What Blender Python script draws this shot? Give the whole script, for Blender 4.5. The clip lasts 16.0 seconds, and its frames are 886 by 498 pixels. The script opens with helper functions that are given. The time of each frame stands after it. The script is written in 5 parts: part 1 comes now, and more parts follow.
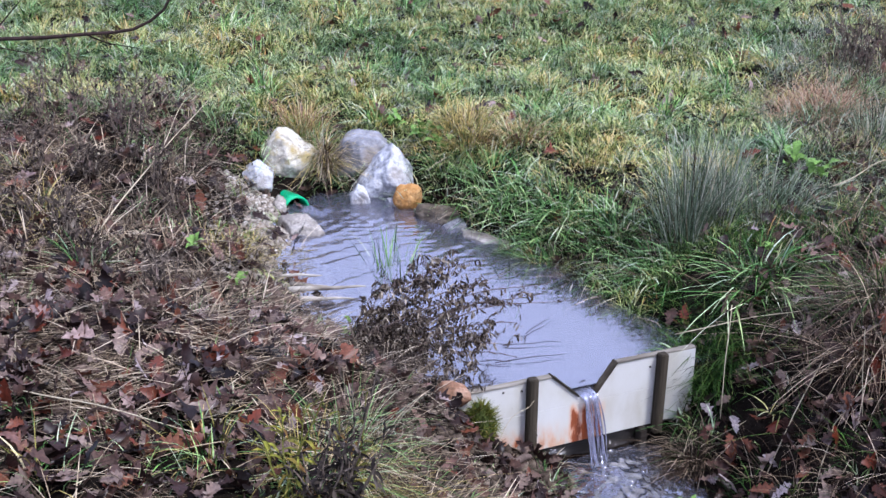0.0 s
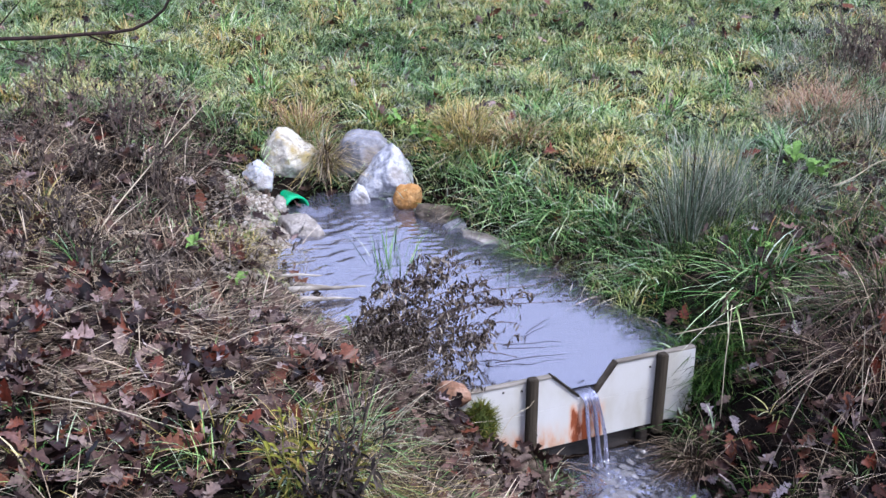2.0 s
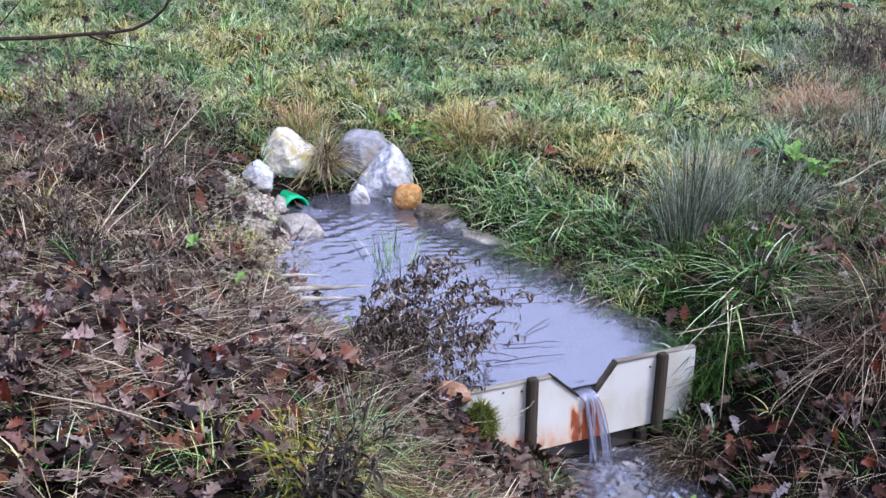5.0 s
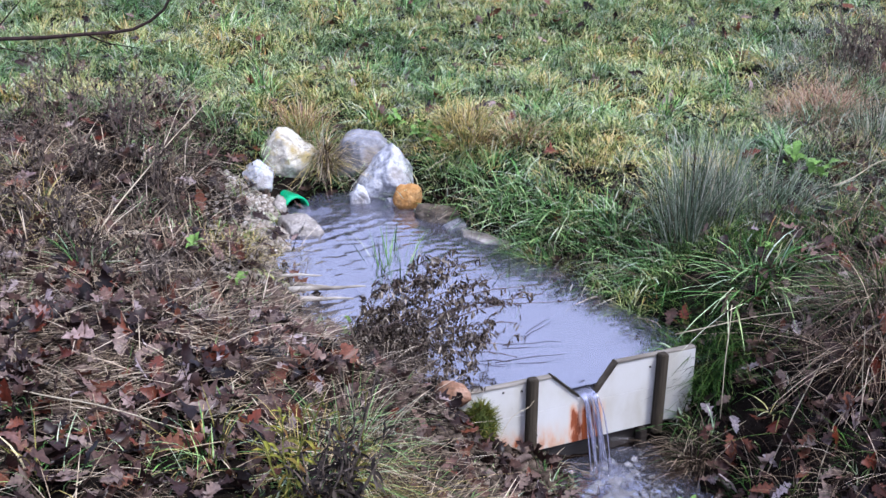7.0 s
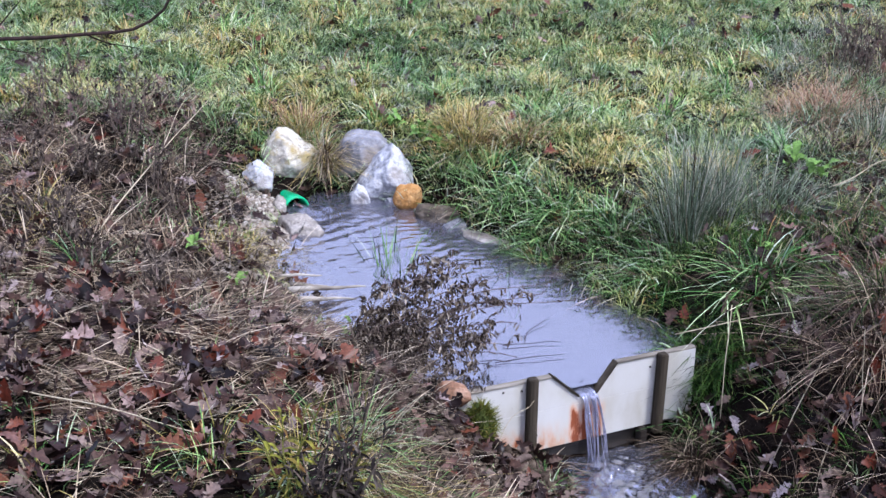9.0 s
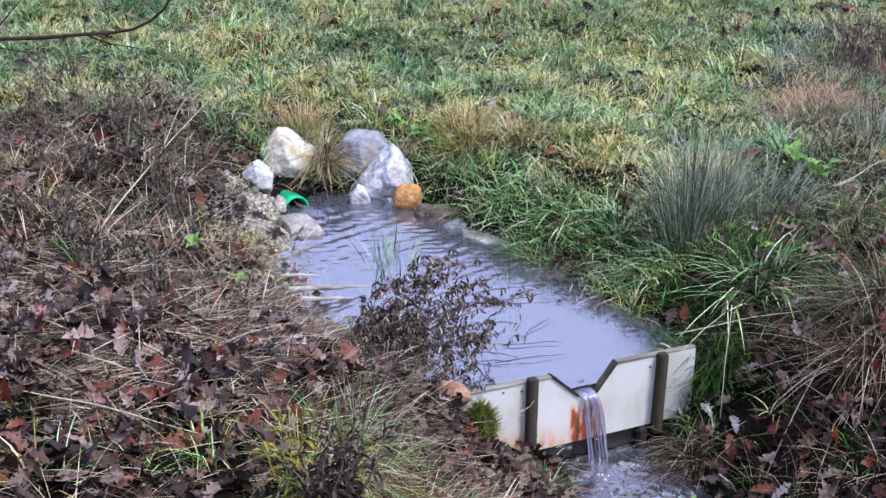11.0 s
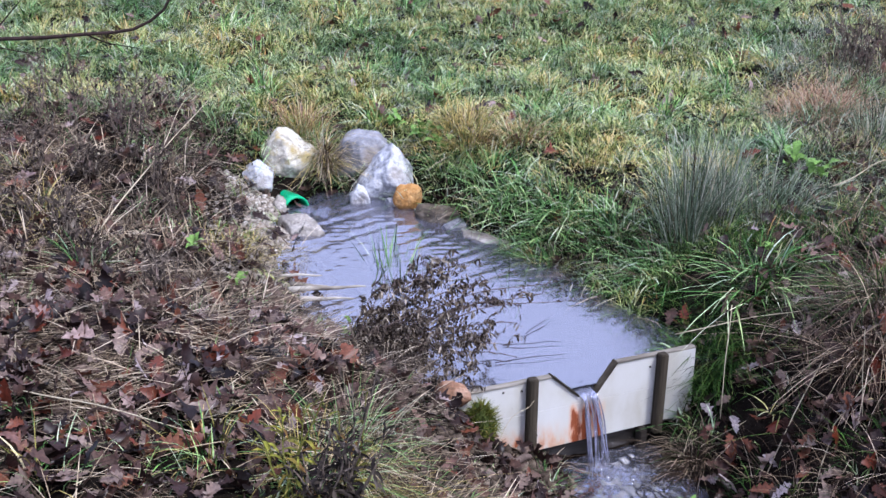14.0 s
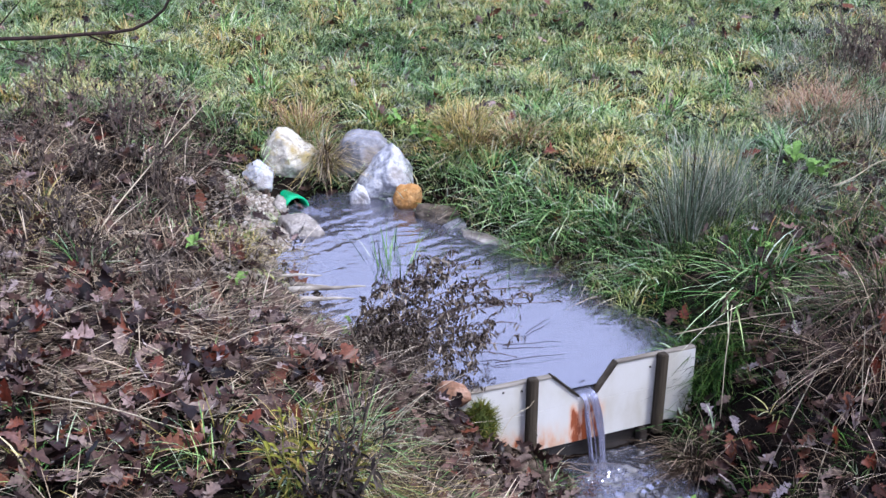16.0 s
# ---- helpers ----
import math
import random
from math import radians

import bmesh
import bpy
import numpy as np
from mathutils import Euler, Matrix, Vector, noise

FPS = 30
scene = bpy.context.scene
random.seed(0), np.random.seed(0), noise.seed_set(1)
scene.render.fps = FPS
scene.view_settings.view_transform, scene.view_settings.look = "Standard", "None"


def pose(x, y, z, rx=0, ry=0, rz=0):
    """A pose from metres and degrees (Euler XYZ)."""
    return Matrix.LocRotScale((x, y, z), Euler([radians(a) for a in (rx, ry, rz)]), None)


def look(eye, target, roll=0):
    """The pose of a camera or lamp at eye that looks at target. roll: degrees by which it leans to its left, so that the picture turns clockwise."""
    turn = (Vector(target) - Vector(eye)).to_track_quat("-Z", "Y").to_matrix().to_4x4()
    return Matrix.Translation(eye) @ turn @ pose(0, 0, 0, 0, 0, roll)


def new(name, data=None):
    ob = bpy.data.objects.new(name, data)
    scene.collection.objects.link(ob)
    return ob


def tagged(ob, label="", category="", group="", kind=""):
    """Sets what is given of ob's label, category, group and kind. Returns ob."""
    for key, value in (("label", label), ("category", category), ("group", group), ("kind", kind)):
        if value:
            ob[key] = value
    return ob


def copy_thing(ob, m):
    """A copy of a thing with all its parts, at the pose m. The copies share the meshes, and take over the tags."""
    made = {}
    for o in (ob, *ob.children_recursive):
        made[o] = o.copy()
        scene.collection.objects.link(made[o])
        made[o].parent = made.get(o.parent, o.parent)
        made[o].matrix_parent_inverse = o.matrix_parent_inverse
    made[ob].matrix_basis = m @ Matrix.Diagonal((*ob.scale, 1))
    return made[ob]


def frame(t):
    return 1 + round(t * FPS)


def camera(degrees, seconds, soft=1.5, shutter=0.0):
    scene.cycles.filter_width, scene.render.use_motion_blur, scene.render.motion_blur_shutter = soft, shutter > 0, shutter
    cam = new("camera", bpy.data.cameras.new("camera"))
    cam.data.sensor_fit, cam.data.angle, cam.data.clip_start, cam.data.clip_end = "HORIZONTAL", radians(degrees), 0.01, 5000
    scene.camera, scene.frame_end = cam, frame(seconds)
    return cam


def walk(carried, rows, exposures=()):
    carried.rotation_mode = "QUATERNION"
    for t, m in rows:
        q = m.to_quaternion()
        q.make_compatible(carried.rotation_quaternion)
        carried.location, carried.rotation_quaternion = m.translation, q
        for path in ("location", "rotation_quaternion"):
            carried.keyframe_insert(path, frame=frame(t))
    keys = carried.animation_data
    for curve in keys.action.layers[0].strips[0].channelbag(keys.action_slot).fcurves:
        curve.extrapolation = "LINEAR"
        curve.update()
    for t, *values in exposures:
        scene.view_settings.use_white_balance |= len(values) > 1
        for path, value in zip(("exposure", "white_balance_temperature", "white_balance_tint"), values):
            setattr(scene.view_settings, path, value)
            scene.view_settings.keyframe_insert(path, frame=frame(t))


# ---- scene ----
cam = camera(37, 16.0, soft=1.5)
EYE = (0.0, 0.0, 2.78)
AIM = look(EYE, (0.0, math.cos(radians(23.5)), 2.78 - math.sin(radians(23.5))))
walk(cam, [(0.0, AIM), (16.0, AIM)], exposures=[(0.0, 0.95, 5820, 15), (16.0, 0.95, 5820, 15)])

# ---- world and sun: a bright overcast late-autumn day ----
world = bpy.data.worlds.new("overcast_sky")
scene.world = world
world.use_nodes = True
wn = world.node_tree
sky = wn.nodes.new("ShaderNodeTexSky")
sky.sky_type, sky.sun_disc = "NISHITA", False
sky.sun_elevation, sky.sun_rotation = radians(58), radians(125)
sky.air_density, sky.dust_density, sky.ozone_density = 1.0, 3.0, 1.5
wn.nodes["Background"].inputs["Strength"].default_value = 0.15
cloud = wn.nodes.new("ShaderNodeMix")  # an even veil of cloud before the blue
cloud.data_type = "RGBA"
cloud.inputs[0].default_value = 0.75
cloud.inputs[7].default_value = (4.9, 5.2, 6.9, 1)
wn.links.new(sky.outputs["Color"], cloud.inputs[6])
wn.links.new(cloud.outputs[2], wn.nodes["Background"].inputs["Color"])
sun_data = bpy.data.lights.new("sun", "SUN")
sun_data.energy, sun_data.angle, sun_data.color = 2.5, radians(12), (1.0, 0.99, 0.96)
sun = new("sun", sun_data)
sun.matrix_world = pose(0, 0, 30, 32, 0, 55)


# ---- materials ----
def ramp(nt, stops):
    n = nt.nodes.new("ShaderNodeValToRGB")
    e = n.color_ramp.elements
    while len(e) < len(stops):
        e.new(0.5)
    for el, (p, c) in zip(e, stops):
        el.position, el.color = p, (*c, 1)
    return n


def start(name):
    m = bpy.data.materials.new(name)
    m.use_nodes = True
    nt = m.node_tree
    return m, nt, nt.nodes["Principled BSDF"], nt.nodes["Material Output"]


def tex(nt, kind, scale, detail=4.0, coord="Object", stretch=None):
    co = nt.nodes.new("ShaderNodeTexCoord")
    n = nt.nodes.new(kind)
    n.inputs["Scale"].default_value = scale
    if kind == "ShaderNodeTexNoise":
        n.inputs["Detail"].default_value = detail
    if stretch:
        mp = nt.nodes.new("ShaderNodeMapping")
        mp.inputs["Scale"].default_value = stretch
        nt.links.new(co.outputs[coord], mp.inputs["Vector"])
        nt.links.new(mp.outputs["Vector"], n.inputs["Vector"])
    else:
        nt.links.new(co.outputs[coord], n.inputs["Vector"])
    return n


def mixed(nt, fac, a, b, how="MIX"):
    n = nt.nodes.new("ShaderNodeMix")
    n.data_type, n.blend_type = "RGBA", how
    for sock, v in ((n.inputs[0], fac), (n.inputs[6], a), (n.inputs[7], b)):
        if isinstance(v, (int, float)):
            sock.default_value = v
        elif isinstance(v, tuple):
            sock.default_value = (*v, 1)
        else:
            nt.links.new(v, sock)
    return n.outputs[2]


def bump(nt, bsdf, height, strength, distance):
    b = nt.nodes.new("ShaderNodeBump")
    b.inputs["Strength"].default_value, b.inputs["Distance"].default_value = strength, distance
    nt.links.new(height, b.inputs["Height"])
    nt.links.new(b.outputs["Normal"], bsdf.inputs["Normal"])


def plant(name, stops, patches=None, rough=0.6, thin=0.14, patch_size=1.6, per_object=False, patch_amount=1.0, sheen=0.07):
    """Blades and leaves: each piece its own tone, with larger drifts of colour over the ground."""
    m, nt, p, out = start(name)
    if per_object:
        g, key = nt.nodes.new("ShaderNodeObjectInfo"), "Random"
    else:
        g, key = nt.nodes.new("ShaderNodeNewGeometry"), "Random Per Island"
    r = ramp(nt, stops)
    nt.links.new(g.outputs[key], r.inputs[0])
    col = r.outputs[0]
    if patches:
        for size, amount in ((patch_size, patch_amount), (patch_size * 5.3, patch_amount * 0.8)):
            n = tex(nt, "ShaderNodeTexNoise", size, 3.0)
            r2 = ramp(nt, patches)
            nt.links.new(n.outputs["Fac"], r2.inputs[0])
            col = mixed(nt, amount, col, r2.outputs[0], "MULTIPLY")
    f = tex(nt, "ShaderNodeTexNoise", 90, 2.0)
    r3 = ramp(nt, [(0.3, (0.6, 0.6, 0.6)), (0.7, (1.25, 1.25, 1.25))])
    nt.links.new(f.outputs["Fac"], r3.inputs[0])
    col = mixed(nt, 1.0, col, r3.outputs[0], "MULTIPLY")
    nt.links.new(col, p.inputs["Base Color"])
    p.inputs["Roughness"].default_value = rough
    p.inputs["Specular IOR Level"].default_value = sheen
    t = nt.nodes.new("ShaderNodeBsdfTranslucent")
    nt.links.new(col, t.inputs["Color"])
    ms = nt.nodes.new("ShaderNodeMixShader")
    ms.inputs[0].default_value = thin
    nt.links.new(p.outputs[0], ms.inputs[1])
    nt.links.new(t.outputs[0], ms.inputs[2])
    nt.links.new(ms.outputs[0], out.inputs["Surface"])
    return m


def solid(name, stops, scale=8.0, rough=0.8, relief=0.4, depth=0.01, fine=60.0, stretch=None, stain=None, stain_scale=3.0, wet=0.0, sheen=0.12):
    """Soil, stone, timber: two scales of noise in colour and relief, and stains."""
    m, nt, p, out = start(name)
    a = tex(nt, "ShaderNodeTexNoise", scale, 6.0, stretch=stretch)
    b = tex(nt, "ShaderNodeTexNoise", fine, 3.0, stretch=stretch)
    r = ramp(nt, stops)
    nt.links.new(a.outputs["Fac"], r.inputs[0])
    r2 = ramp(nt, [(0.25, (0.65, 0.65, 0.65)), (0.75, (1.25, 1.25, 1.25))])
    nt.links.new(b.outputs["Fac"], r2.inputs[0])
    col = mixed(nt, 1.0, r.outputs[0], r2.outputs[0], "MULTIPLY")
    if stain:
        s = tex(nt, "ShaderNodeTexNoise", stain_scale, 5.0)
        rs = ramp(nt, [(0.52, (0, 0, 0)), (0.66, (1, 1, 1))])
        nt.links.new(s.outputs["Fac"], rs.inputs[0])
        col = mixed(nt, rs.outputs[0], col, stain)
    nt.links.new(col, p.inputs["Base Color"])
    p.inputs["Roughness"].default_value = rough
    p.inputs["Coat Weight"].default_value = wet
    p.inputs["Specular IOR Level"].default_value = sheen + wet
    add = nt.nodes.new("ShaderNodeMath")
    add.operation = "MULTIPLY_ADD"
    add.inputs[1].default_value = 0.35
    nt.links.new(b.outputs["Fac"], add.inputs[0])
    nt.links.new(a.outputs["Fac"], add.inputs[2])
    bump(nt, p, add.outputs[0], relief, depth)
    return m


GREENS = [(0.0, (0.012, 0.024, 0.008)), (0.22, (0.055, 0.1, 0.032)), (0.4, (0.19, 0.25, 0.088)), (0.56, (0.325, 0.375, 0.155)),
          (0.72, (0.42, 0.46, 0.22)), (0.88, (0.55, 0.59, 0.43)), (0.94, (0.46, 0.37, 0.17)), (1.0, (0.36, 0.2, 0.1))]
DRIFTS = [(0.34, (0.36, 0.5, 0.42)), (0.45, (0.9, 1, 0.98)), (0.55, (1.12, 1.08, 0.98)), (0.66, (1.22, 1.03, 0.84)), (0.76, (1.15, 0.82, 0.6))]
M_MEADOW = plant("meadow_blades", GREENS, DRIFTS)
M_LUSH = plant("lush_blades", [(0, (0.008, 0.022, 0.008)), (0.28, (0.035, 0.09, 0.027)), (0.54, (0.13, 0.29, 0.085)), (0.78, (0.29, 0.46, 0.2)), (0.93, (0.58, 0.66, 0.55)), (1, (0.3, 0.3, 0.14))], [(0.34, (0.6, 0.68, 0.66)), (0.48, (1.1, 1.07, 1.05)), (0.64, (1.25, 1.15, 1.05))], rough=0.45)
M_FROST = plant("grey_rush", [(0, (0.11, 0.13, 0.1)), (0.4, (0.22, 0.25, 0.19)), (0.8, (0.38, 0.4, 0.34)), (1, (0.5, 0.46, 0.36))])
M_RUSH = plant("rush_blades", [(0, (0.015, 0.024, 0.013)), (0.4, (0.085, 0.125, 0.075)), (0.75, (0.25, 0.3, 0.2)), (0.9, (0.48, 0.5, 0.42)), (1, (0.6, 0.56, 0.44))])
M_PALESTRAW = plant("pale_straw", [(0, (0.02, 0.014, 0.01)), (0.5, (0.1, 0.076, 0.055)), (0.8, (0.4, 0.34, 0.25)), (1, (0.7, 0.64, 0.53))], [(0.35, (0.55, 0.54, 0.55)), (0.5, (1.05, 1.0, 0.95))])
# deep green of the tussocks, also carrying the brook bank's shade as blade colour
M_DEEP_SHADED = plant("deep_and_shaded_green_blades", [(0, (0.006, 0.014, 0.005)), (0.5, (0.022, 0.055, 0.012)), (0.85, (0.06, 0.13, 0.025)), (1, (0.17, 0.2, 0.06))])
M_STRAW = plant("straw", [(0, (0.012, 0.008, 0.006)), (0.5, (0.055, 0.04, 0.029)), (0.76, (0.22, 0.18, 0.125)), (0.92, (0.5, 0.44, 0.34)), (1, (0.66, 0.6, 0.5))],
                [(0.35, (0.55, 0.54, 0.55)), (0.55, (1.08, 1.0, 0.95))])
M_RUST = plant("rust_straw", [(0, (0.14, 0.07, 0.035)), (0.5, (0.34, 0.2, 0.12)), (1, (0.56, 0.42, 0.3))])
M_GOLD = plant("gold_blades", [(0, (0.12, 0.13, 0.03)), (0.4, (0.36, 0.29, 0.09)), (0.8, (0.6, 0.46, 0.2)), (1, (0.66, 0.58, 0.36))])
LEAFS = [(0, (0.005, 0.003, 0.003)), (0.3, (0.025, 0.012, 0.011)), (0.52, (0.075, 0.042, 0.033)), (0.7, (0.19, 0.138, 0.115)),
         (0.8, (0.1, 0.02, 0.01)), (0.92, (0.14, 0.055, 0.032)), (1, (0.36, 0.3, 0.3))]
M_LEAF = plant("oak_leaf_litter", LEAFS, rough=0.4, thin=0.06, sheen=0.18)
M_LEAF1 = plant("oak_leaf_single", LEAFS, rough=0.4, thin=0.06, sheen=0.18, per_object=True)
M_DEADLEAF = plant("withered_leaf", [(0, (0.012, 0.009, 0.008)), (0.5, (0.06, 0.044, 0.032)), (0.8, (0.17, 0.135, 0.1)), (1, (0.36, 0.31, 0.25))], thin=0.1)
M_YELLOWGREEN = plant("yellow_green_leaf", [(0, (0.02, 0.018, 0.008)), (0.4, (0.1, 0.1, 0.02)), (0.8, (0.26, 0.26, 0.04)), (1, (0.12, 0.05, 0.025))])
M_HERB = plant("green_herb", [(0, (0.05, 0.1, 0.025)), (0.6, (0.16, 0.28, 0.07)), (1, (0.38, 0.42, 0.12))])
M_MOSS = plant("moss", [(0, (0.02, 0.03, 0.006)), (0.4, (0.07, 0.09, 0.014)), (0.8, (0.17, 0.18, 0.03)), (1, (0.24, 0.17, 0.06))])
M_PALELEAF = plant("pale_leaf_back", [(0, (0.19, 0.15, 0.155)), (1, (0.34, 0.29, 0.31))], rough=0.45, thin=0.06, sheen=0.2)
M_DARKLEAF = plant("blackened_leaf", [(0, (0.006, 0.0045, 0.004)), (0.6, (0.025, 0.019, 0.016)), (0.9, (0.07, 0.055, 0.045)), (1, (0.16, 0.13, 0.11))], thin=0.05)
M_WEEDLEAF = plant("weed_leaf", [(0, (0.012, 0.009, 0.008)), (0.5, (0.045, 0.034, 0.028)), (0.85, (0.12, 0.095, 0.075)), (1, (0.3, 0.26, 0.21))], thin=0.08)
M_WEEDSTEM = solid("weed_stalk", [(0.3, (0.08, 0.058, 0.048)), (0.7, (0.2, 0.16, 0.125))], scale=40, fine=200, depth=0.002)
M_GREENSTALK = solid("green_stalk", [(0.3, (0.07, 0.075, 0.015)), (0.7, (0.17, 0.17, 0.04))], scale=40, fine=200, depth=0.002)
M_STEM = solid("dead_stem", [(0.3, (0.06, 0.042, 0.036)), (0.7, (0.13, 0.095, 0.08))], scale=40, fine=200, depth=0.002)
M_PALESTEM = solid("pale_stem", [(0.3, (0.36, 0.3, 0.2)), (0.7, (0.52, 0.45, 0.33))], scale=30, fine=200, depth=0.001)
M_TWIG = solid("twig_bark", [(0.3, (0.018, 0.012, 0.011)), (0.7, (0.045, 0.028, 0.024))], scale=40, fine=300, depth=0.002)
# damp soil, taken near black: shade in the gaps between plants is in its colour
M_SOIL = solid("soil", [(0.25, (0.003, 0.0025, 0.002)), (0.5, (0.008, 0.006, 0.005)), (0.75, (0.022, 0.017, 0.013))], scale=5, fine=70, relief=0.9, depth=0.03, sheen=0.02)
M_CREAM = solid("cream_limestone", [(0.3, (0.2, 0.18, 0.14)), (0.46, (0.45, 0.415, 0.35)), (0.7, (0.62, 0.59, 0.52))], scale=7, relief=0.7, depth=0.03, fine=40, stain=(0.36, 0.29, 0.14), stain_scale=12)
M_GREY = solid("grey_limestone", [(0.25, (0.11, 0.11, 0.12)), (0.5, (0.22, 0.22, 0.245)), (0.75, (0.36, 0.36, 0.38))], scale=6, relief=0.7, depth=0.03, fine=40, stain=(0.22, 0.19, 0.17), stain_scale=5)
M_WHITE = solid("white_limestone", [(0.3, (0.14, 0.14, 0.155)), (0.46, (0.42, 0.425, 0.46)), (0.68, (0.68, 0.685, 0.71))], scale=9, relief=0.8, depth=0.03, fine=45, stain=(0.3, 0.28, 0.27), stain_scale=6)
M_OCHRE = solid("ochre_sandstone", [(0.25, (0.22, 0.1, 0.03)), (0.5, (0.38, 0.2, 0.07)), (0.75, (0.5, 0.32, 0.15))], scale=14, relief=0.5, depth=0.012, fine=80)
M_BROWNSTONE = solid("brown_sandstone", [(0.25, (0.1, 0.05, 0.032)), (0.5, (0.22, 0.12, 0.075)), (0.75, (0.4, 0.27, 0.2))], scale=14, relief=0.6, depth=0.012, fine=80)
M_SLAB = solid("wet_slab_stone", [(0.25, (0.13, 0.11, 0.09)), (0.5, (0.26, 0.23, 0.2)), (0.75, (0.4, 0.37, 0.34))], scale=8, relief=0.6, depth=0.015, fine=60, wet=0.3, rough=0.6)
M_MUD = solid("brown_earthy_stone", [(0.25, (0.035, 0.028, 0.02)), (0.5, (0.1, 0.08, 0.06)), (0.75, (0.22, 0.19, 0.15))], scale=12, relief=0.8, depth=0.02, fine=70)
M_MOSSY = solid("moss_bed", [(0.3, (0.03, 0.04, 0.01)), (0.7, (0.09, 0.11, 0.025))], scale=20, relief=1.0, depth=0.02)
M_PEBBLE = plant("gravel_tones", [(0, (0.12, 0.1, 0.08)), (0.4, (0.26, 0.22, 0.18)), (0.8, (0.34, 0.3, 0.26)), (1, (0.45, 0.42, 0.38))], rough=0.8, thin=0.0)
M_CLOD = plant("soil_clods", [(0, (0.03, 0.022, 0.017)), (0.6, (0.09, 0.068, 0.052)), (1, (0.17, 0.135, 0.105))], rough=0.9, thin=0.0)
M_TIMBER = solid("weathered_batten", [(0.25, (0.012, 0.01, 0.007)), (0.5, (0.035, 0.028, 0.02)), (0.75, (0.085, 0.069, 0.05))], scale=14, fine=120, stretch=(1, 1, 0.08), depth=0.004)
M_SILL = solid("black_wet_timber", [(0.25, (0.006, 0.005, 0.004)), (0.5, (0.018, 0.014, 0.011)), (0.75, (0.04, 0.032, 0.026))], scale=14, fine=120, stretch=(0.1, 1, 1), depth=0.004, wet=0.15, rough=0.5)
M_RIM = solid("weathered_rim", [(0.25, (0.09, 0.075, 0.06)), (0.5, (0.2, 0.18, 0.15)), (0.75, (0.42, 0.38, 0.33))], scale=12, fine=120, stretch=(0.1, 1, 1), depth=0.003)
M_DRIFT = solid("bleached_wood", [(0.3, (0.12, 0.1, 0.085)), (0.5, (0.3, 0.27, 0.23)), (0.7, (0.46, 0.43, 0.39))], scale=12, fine=90, stretch=(0.15, 1, 1), depth=0.004)


def board_material():
    """White laminated board, rust-stained low down below the notch and along its foot."""
    m, nt, p, out = start("white_board")
    a = tex(nt, "ShaderNodeTexNoise", 6, 5.0, stretch=(1, 1, 0.5))
    base = ramp(nt, [(0.3, (0.42, 0.39, 0.32)), (0.5, (0.53, 0.515, 0.48)), (0.8, (0.6, 0.595, 0.59))])
    nt.links.new(a.outputs["Fac"], base.inputs[0])
    co = nt.nodes.new("ShaderNodeTexCoord")
    sep = nt.nodes.new("ShaderNodeSeparateXYZ")
    nt.links.new(co.outputs["Object"], sep.inputs[0])

    def span(src, lo, hi):
        n = nt.nodes.new("ShaderNodeMapRange")
        n.interpolation_type = "SMOOTHSTEP"
        n.inputs[1].default_value, n.inputs[2].default_value = lo, hi
        nt.links.new(src, n.inputs[0])
        return n.outputs[0]

    def op(kind, u, v):
        n = nt.nodes.new("ShaderNodeMath")
        n.operation = kind
        for s, w in zip(n.inputs, (u, v)):
            if isinstance(w, (int, float)):
                s.default_value = w
            else:
                nt.links.new(w, s)
        return n.outputs[0]

    n2 = tex(nt, "ShaderNodeTexNoise", 22, 4.0, stretch=(1.4, 1, 0.5))
    # the stripe under the notch
    stripe = op("MULTIPLY", span(sep.outputs[0], 0.445, 0.475), span(sep.outputs[0], 0.64, 0.58))
    stripe = op("MULTIPLY", stripe, span(sep.outputs[2], 0.265, 0.17))
    # the foot of the board towards its mossy end
    foot = op("MULTIPLY", span(sep.outputs[2], 0.2, 0.06), span(sep.outputs[0], 0.62, 0.15))
    wash = op("MULTIPLY", op("ADD", op("MULTIPLY", stripe, 1.6), op("MULTIPLY", foot, 1.2)), op("ADD", op("MULTIPLY", n2.outputs["Fac"], 2.4), -0.6))
    n = nt.nodes.new("ShaderNodeClamp")
    nt.links.new(wash, n.inputs[0])
    rust = ramp(nt, [(0.0, (0.6, 0.4, 0.2)), (0.4, (0.62, 0.22, 0.025)), (0.8, (0.42, 0.1, 0.008)), (1.0, (0.22, 0.045, 0.006))])
    nt.links.new(n.outputs[0], rust.inputs[0])
    col = mixed(nt, n.outputs[0], base.outputs[0], rust.outputs[0])
    # scattered specks and yellowed film
    s = tex(nt, "ShaderNodeTexNoise", 45, 3.0)
    rs = ramp(nt, [(0.68, (0, 0, 0)), (0.76, (1, 1, 1))])
    nt.links.new(s.outputs["Fac"], rs.inputs[0])
    col = mixed(nt, op("MULTIPLY", rs.outputs[0], 0.5), col, (0.3, 0.25, 0.18))
    nt.links.new(col, p.inputs["Base Color"])
    p.inputs["Roughness"].default_value = 0.45
    bump(nt, p, n2.outputs["Fac"], 0.15, 0.002)
    return m


